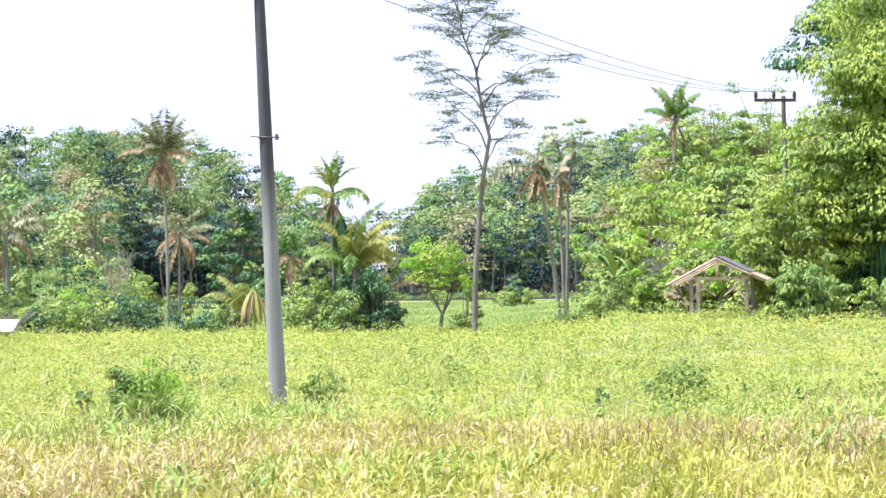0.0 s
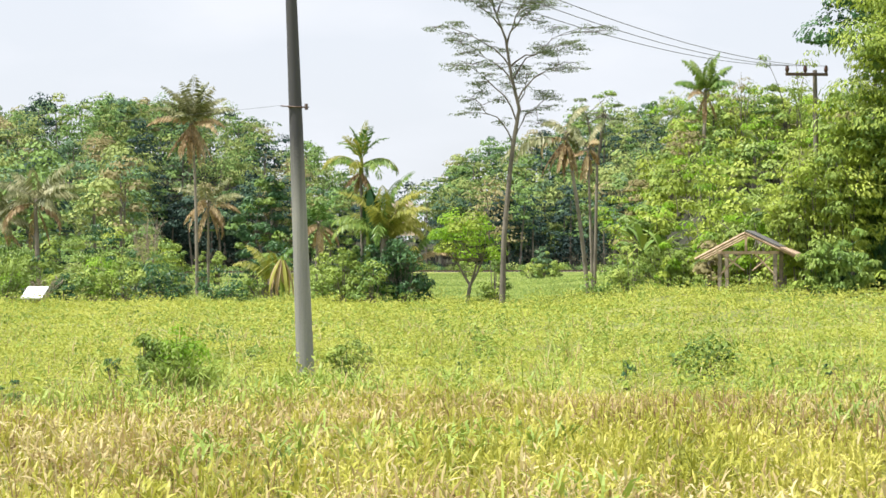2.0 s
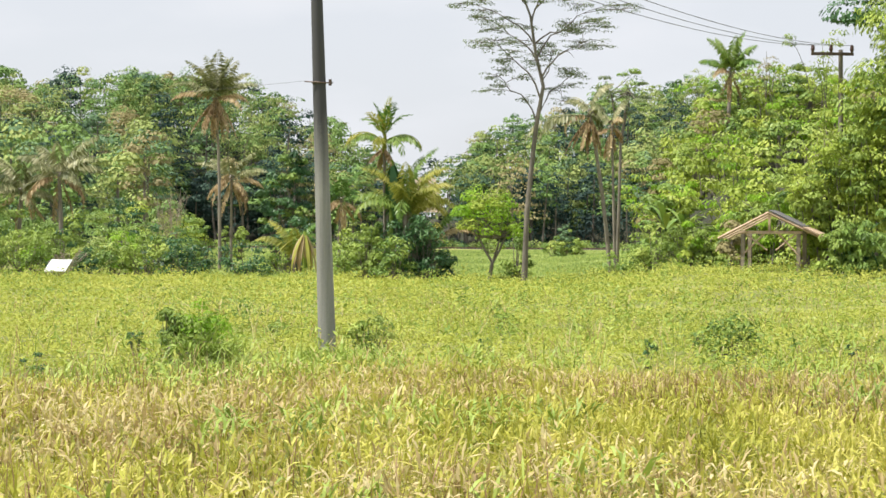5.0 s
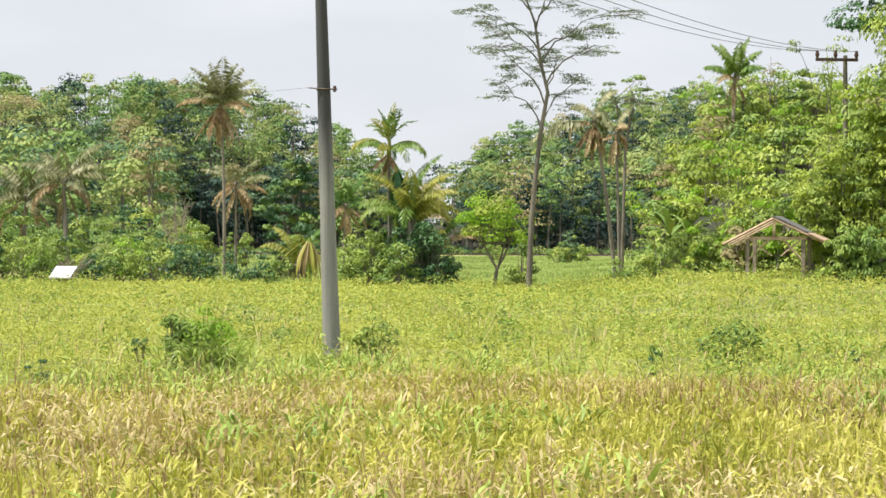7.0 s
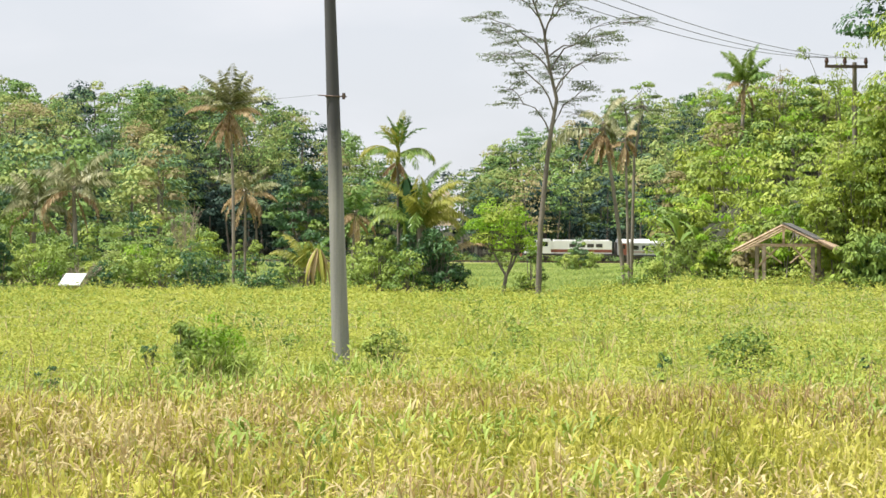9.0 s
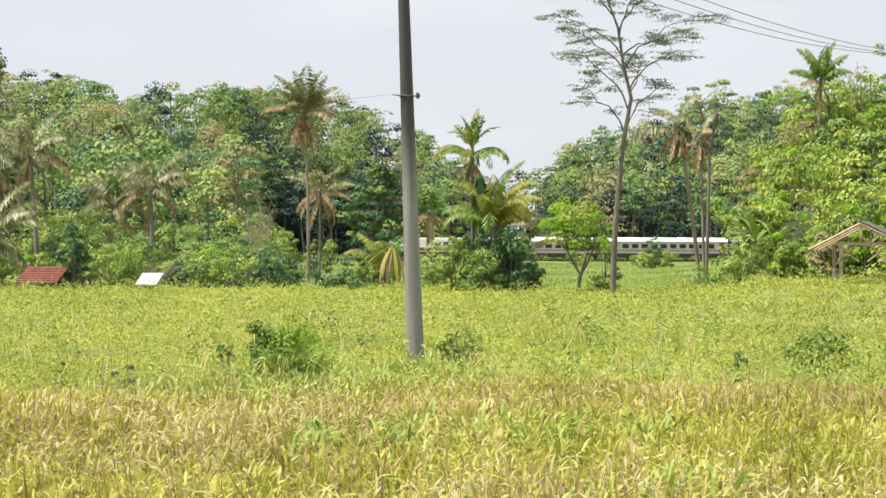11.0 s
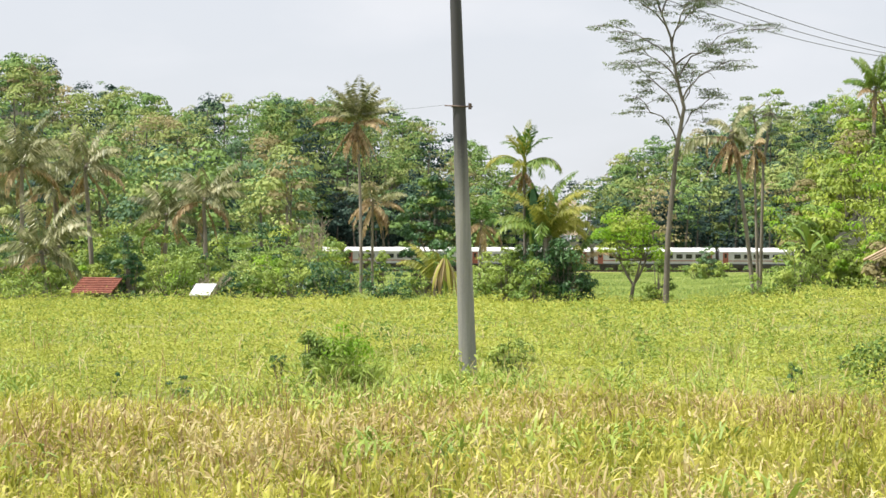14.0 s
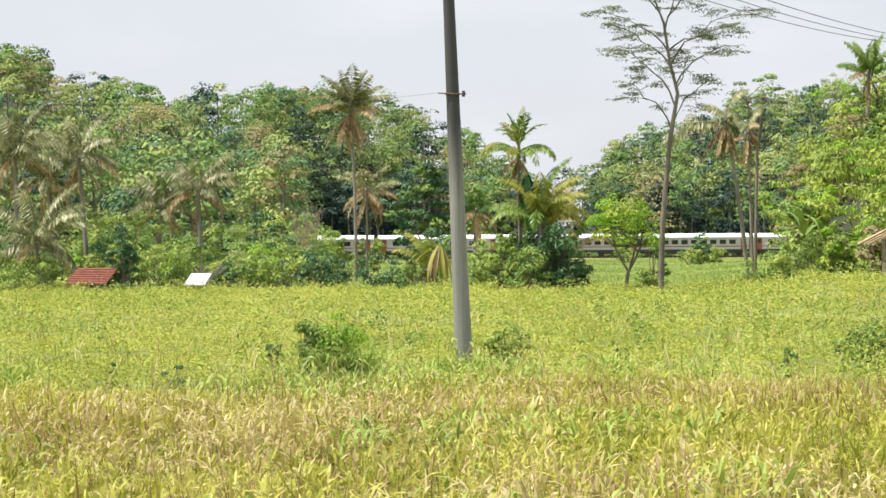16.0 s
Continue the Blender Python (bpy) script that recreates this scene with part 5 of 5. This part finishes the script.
# ---- railway and train ----
def railway():
    ob = thing("railway_track", (0, RAIL_Y, RAIL_Z), "single railway track on low ballast", "railway track")
    part("ballast_bed", Geo().box(-700, 700, -1.9, 1.9, -0.5, -0.28), "ballast", ob)
    for s in (-0.5335, 0.5335):
        part("rail", Geo().box(-700, 700, s - 0.035, s + 0.035, -0.14, 0.0), "rail", ob)
    g = Geo()
    for k in range(-170, 420):
        g.box(k * 0.6 - 0.11, k * 0.6 + 0.11, -1.0, 1.0, -0.28, -0.14)
    tagged(part("sleeper_bed", g, "concrete_dark", ob), kind="stuff")


railway()


def shell(length, half, low, side, crown, slot_side=0, slot_roof=1):
    """A coach body: straight sides and an arched roof, open lengthwise profile closed at the ends."""
    g = Geo()
    prof = [(-half, low), (-half, side)] + [(-half * math.cos(a), side + (crown - side) * math.sin(a)) for a in np.linspace(0.25, math.pi - 0.25, 9)] + [(half, side), (half, low)]
    n = len(prof)
    v = [(x, p, q) for x in (0, length) for p, q in prof]
    for k in range(n - 1):
        roof = 1 <= k <= n - 3
        g.add([v[k], v[k + 1], v[n + k + 1], v[n + k]], [(0, 1, 2, 3)], slot_roof if roof else slot_side)
    g.add([v[0], v[n - 1], v[2 * n - 1], v[n]], [(0, 1, 2, 3)], slot_side)
    for e in (0, n):
        for k in range(0, n // 2):
            g.add([v[e + k], v[e + k + 1], v[e + n - 2 - k], v[e + n - 1 - k]], [(0, 1, 2, 3)], slot_side)
    return g


def bogie(parent, x):
    b = part("bogie", Geo().box(x - 1.6, x + 1.6, -1.05, -0.85, 0.4, 0.75).box(x - 1.6, x + 1.6, 0.85, 1.05, 0.4, 0.75).box(x - 0.2, x + 0.2, -0.9, 0.9, 0.45, 0.7), "train_dark", parent)
    for o in (-1.1, 1.1):
        for s in (-0.6, 0.6):
            part("wheel", Geo().tube([(x + o, s - 0.06, 0.43), (x + o, s + 0.06, 0.43)], 0.43, 16), "train_dark", b)


def coach():
    ob = thing("passenger_coach", (0, RAIL_Y, RAIL_Z), "silver passenger coach with white roof and red doors", "train coach", "coaches of the passing train")
    part("body", shell(20.2, 1.5, 1.0, 3.0, 3.75), ["train_grey", "train_white"], ob)
    part("underframe", Geo().box(0.1, 20.1, -1.3, 1.3, 0.78, 1.0).box(6, 9.5, -1.2, 1.2, 0.35, 0.78).box(11, 14, -1.2, 1.2, 0.4, 0.78), "train_dark", ob)
    for s in (-1, 1):
        part("stripe", Geo().box(0.05, 20.15, min(s * 1.5, s * 1.508), max(s * 1.5, s * 1.508), 1.5, 1.64), "train_red", ob, "thin dull red stripe below the windows")
        part("skirt", Geo().box(0.05, 20.15, min(s * 1.5, s * 1.506), max(s * 1.5, s * 1.506), 1.0, 1.12), "train_blue", ob, "dark lower edge")
        part("gutter", Geo().box(0.05, 20.15, min(s * 1.48, s * 1.53), max(s * 1.48, s * 1.53), 3.0, 3.06), "train_grey", ob)
        for x in (0.55, 18.75):
            door = part("door", Geo().box(x, x + 0.9, min(s * 1.5, s * 1.515), max(s * 1.5, s * 1.515), 1.05, 2.95), "train_red", ob, "red boarding door")
            part("door_window", Geo().box(x + 0.25, x + 0.65, min(s * 1.516, s * 1.522), max(s * 1.516, s * 1.522), 2.1, 2.75), "train_glass", door)
        for k in range(10):
            x = 2.45 + k * 1.6
            part("window", Geo().box(x, x + 1.05, min(s * 1.5, s * 1.512), max(s * 1.5, s * 1.512), 1.95, 2.65), "train_glass", ob)
    for x in (2.6, 17.6):
        bogie(ob, x)
    part("gangway", Geo().box(-0.36, 0.02, -0.6, 0.6, 1.0, 3.2), "train_dark", ob)
    part("gangway", Geo().box(20.18, 20.54, -0.6, 0.6, 1.0, 3.2), "train_dark", ob)
    for x in (3.5, 8.2, 12.0, 16.7):
        part("roof_unit", Geo().box(x, x + 1.2, -0.5, 0.5, 3.66, 3.82), "train_white", ob)
    return ob


def locomotive():
    ob = thing("diesel_locomotive", (0, RAIL_Y, RAIL_Z), "white diesel locomotive with red stripe", "locomotive")
    part("frame", Geo().box(0, 15.6, -1.35, 1.35, 0.95, 1.25), "train_dark", ob)
    part("fuel_tank", Geo().box(6.2, 9.6, -1.3, 1.3, 0.35, 0.95), "train_dark", ob)
    part("short_hood", Geo().box(0.5, 2.4, -1.05, 1.05, 1.25, 3.0), "train_white", ob)
    cab = part("cab", Geo().box(2.4, 4.8, -1.38, 1.38, 1.25, 3.6).box(2.5, 4.7, -1.2, 1.2, 3.6, 3.72), "train_white", ob)
    for s in (-1, 1):
        part("cab_window", Geo().box(2.8, 4.3, min(s * 1.38, s * 1.39), max(s * 1.38, s * 1.39), 2.45, 3.2), "train_glass", cab)
        part("red_stripe", Geo().box(4.85, 15.2, min(s * 1.1, s * 1.11), max(s * 1.1, s * 1.11), 1.45, 1.95), "train_red", ob, "red side stripe")
        part("handrail", Geo().tube([(4.9, s * 1.33, 2.1), (15.3, s * 1.33, 2.1)], 0.02, 5), "train_white", ob)
        for k in range(4):
            part("grille", Geo().box(8 + k * 1.5, 9.1 + k * 1.5, min(s * 1.1, s * 1.12), max(s * 1.1, s * 1.12), 2.3, 2.9), "train_dark", ob)
    part("cab_front_window", Geo().box(2.39, 2.4, -1.1, 1.1, 3.05, 3.45), "train_glass", cab)
    part("long_hood", Geo().box(4.8, 15.2, -1.1, 1.1, 1.25, 3.4).box(5.4, 14.8, -0.8, 0.8, 3.4, 3.6), "train_white", ob)
    part("buffer_beam", Geo().box(-0.15, 0.0, -1.3, 1.3, 0.7, 1.25), "train_red", ob)
    for x in (2.8, 12.8):
        bogie(ob, x)
    return ob


engine = locomotive()
first = coach()
cars = [first] + [copy_thing(first, first.matrix_basis) for _ in range(7)]


def motions():
    """The train passes from the right to the left at an even pace."""
    moments = list(range(16)) + [15.5, 15.9, 16.0]
    for n, car in enumerate([engine] + cars):
        back = 0.0 if n == 0 else 16.2 + 20.9 * (n - 1)
        walk(car, [(t, pose(193.0 - 17.63 * t + back, RAIL_Y, RAIL_Z)) for t in moments])


motions()
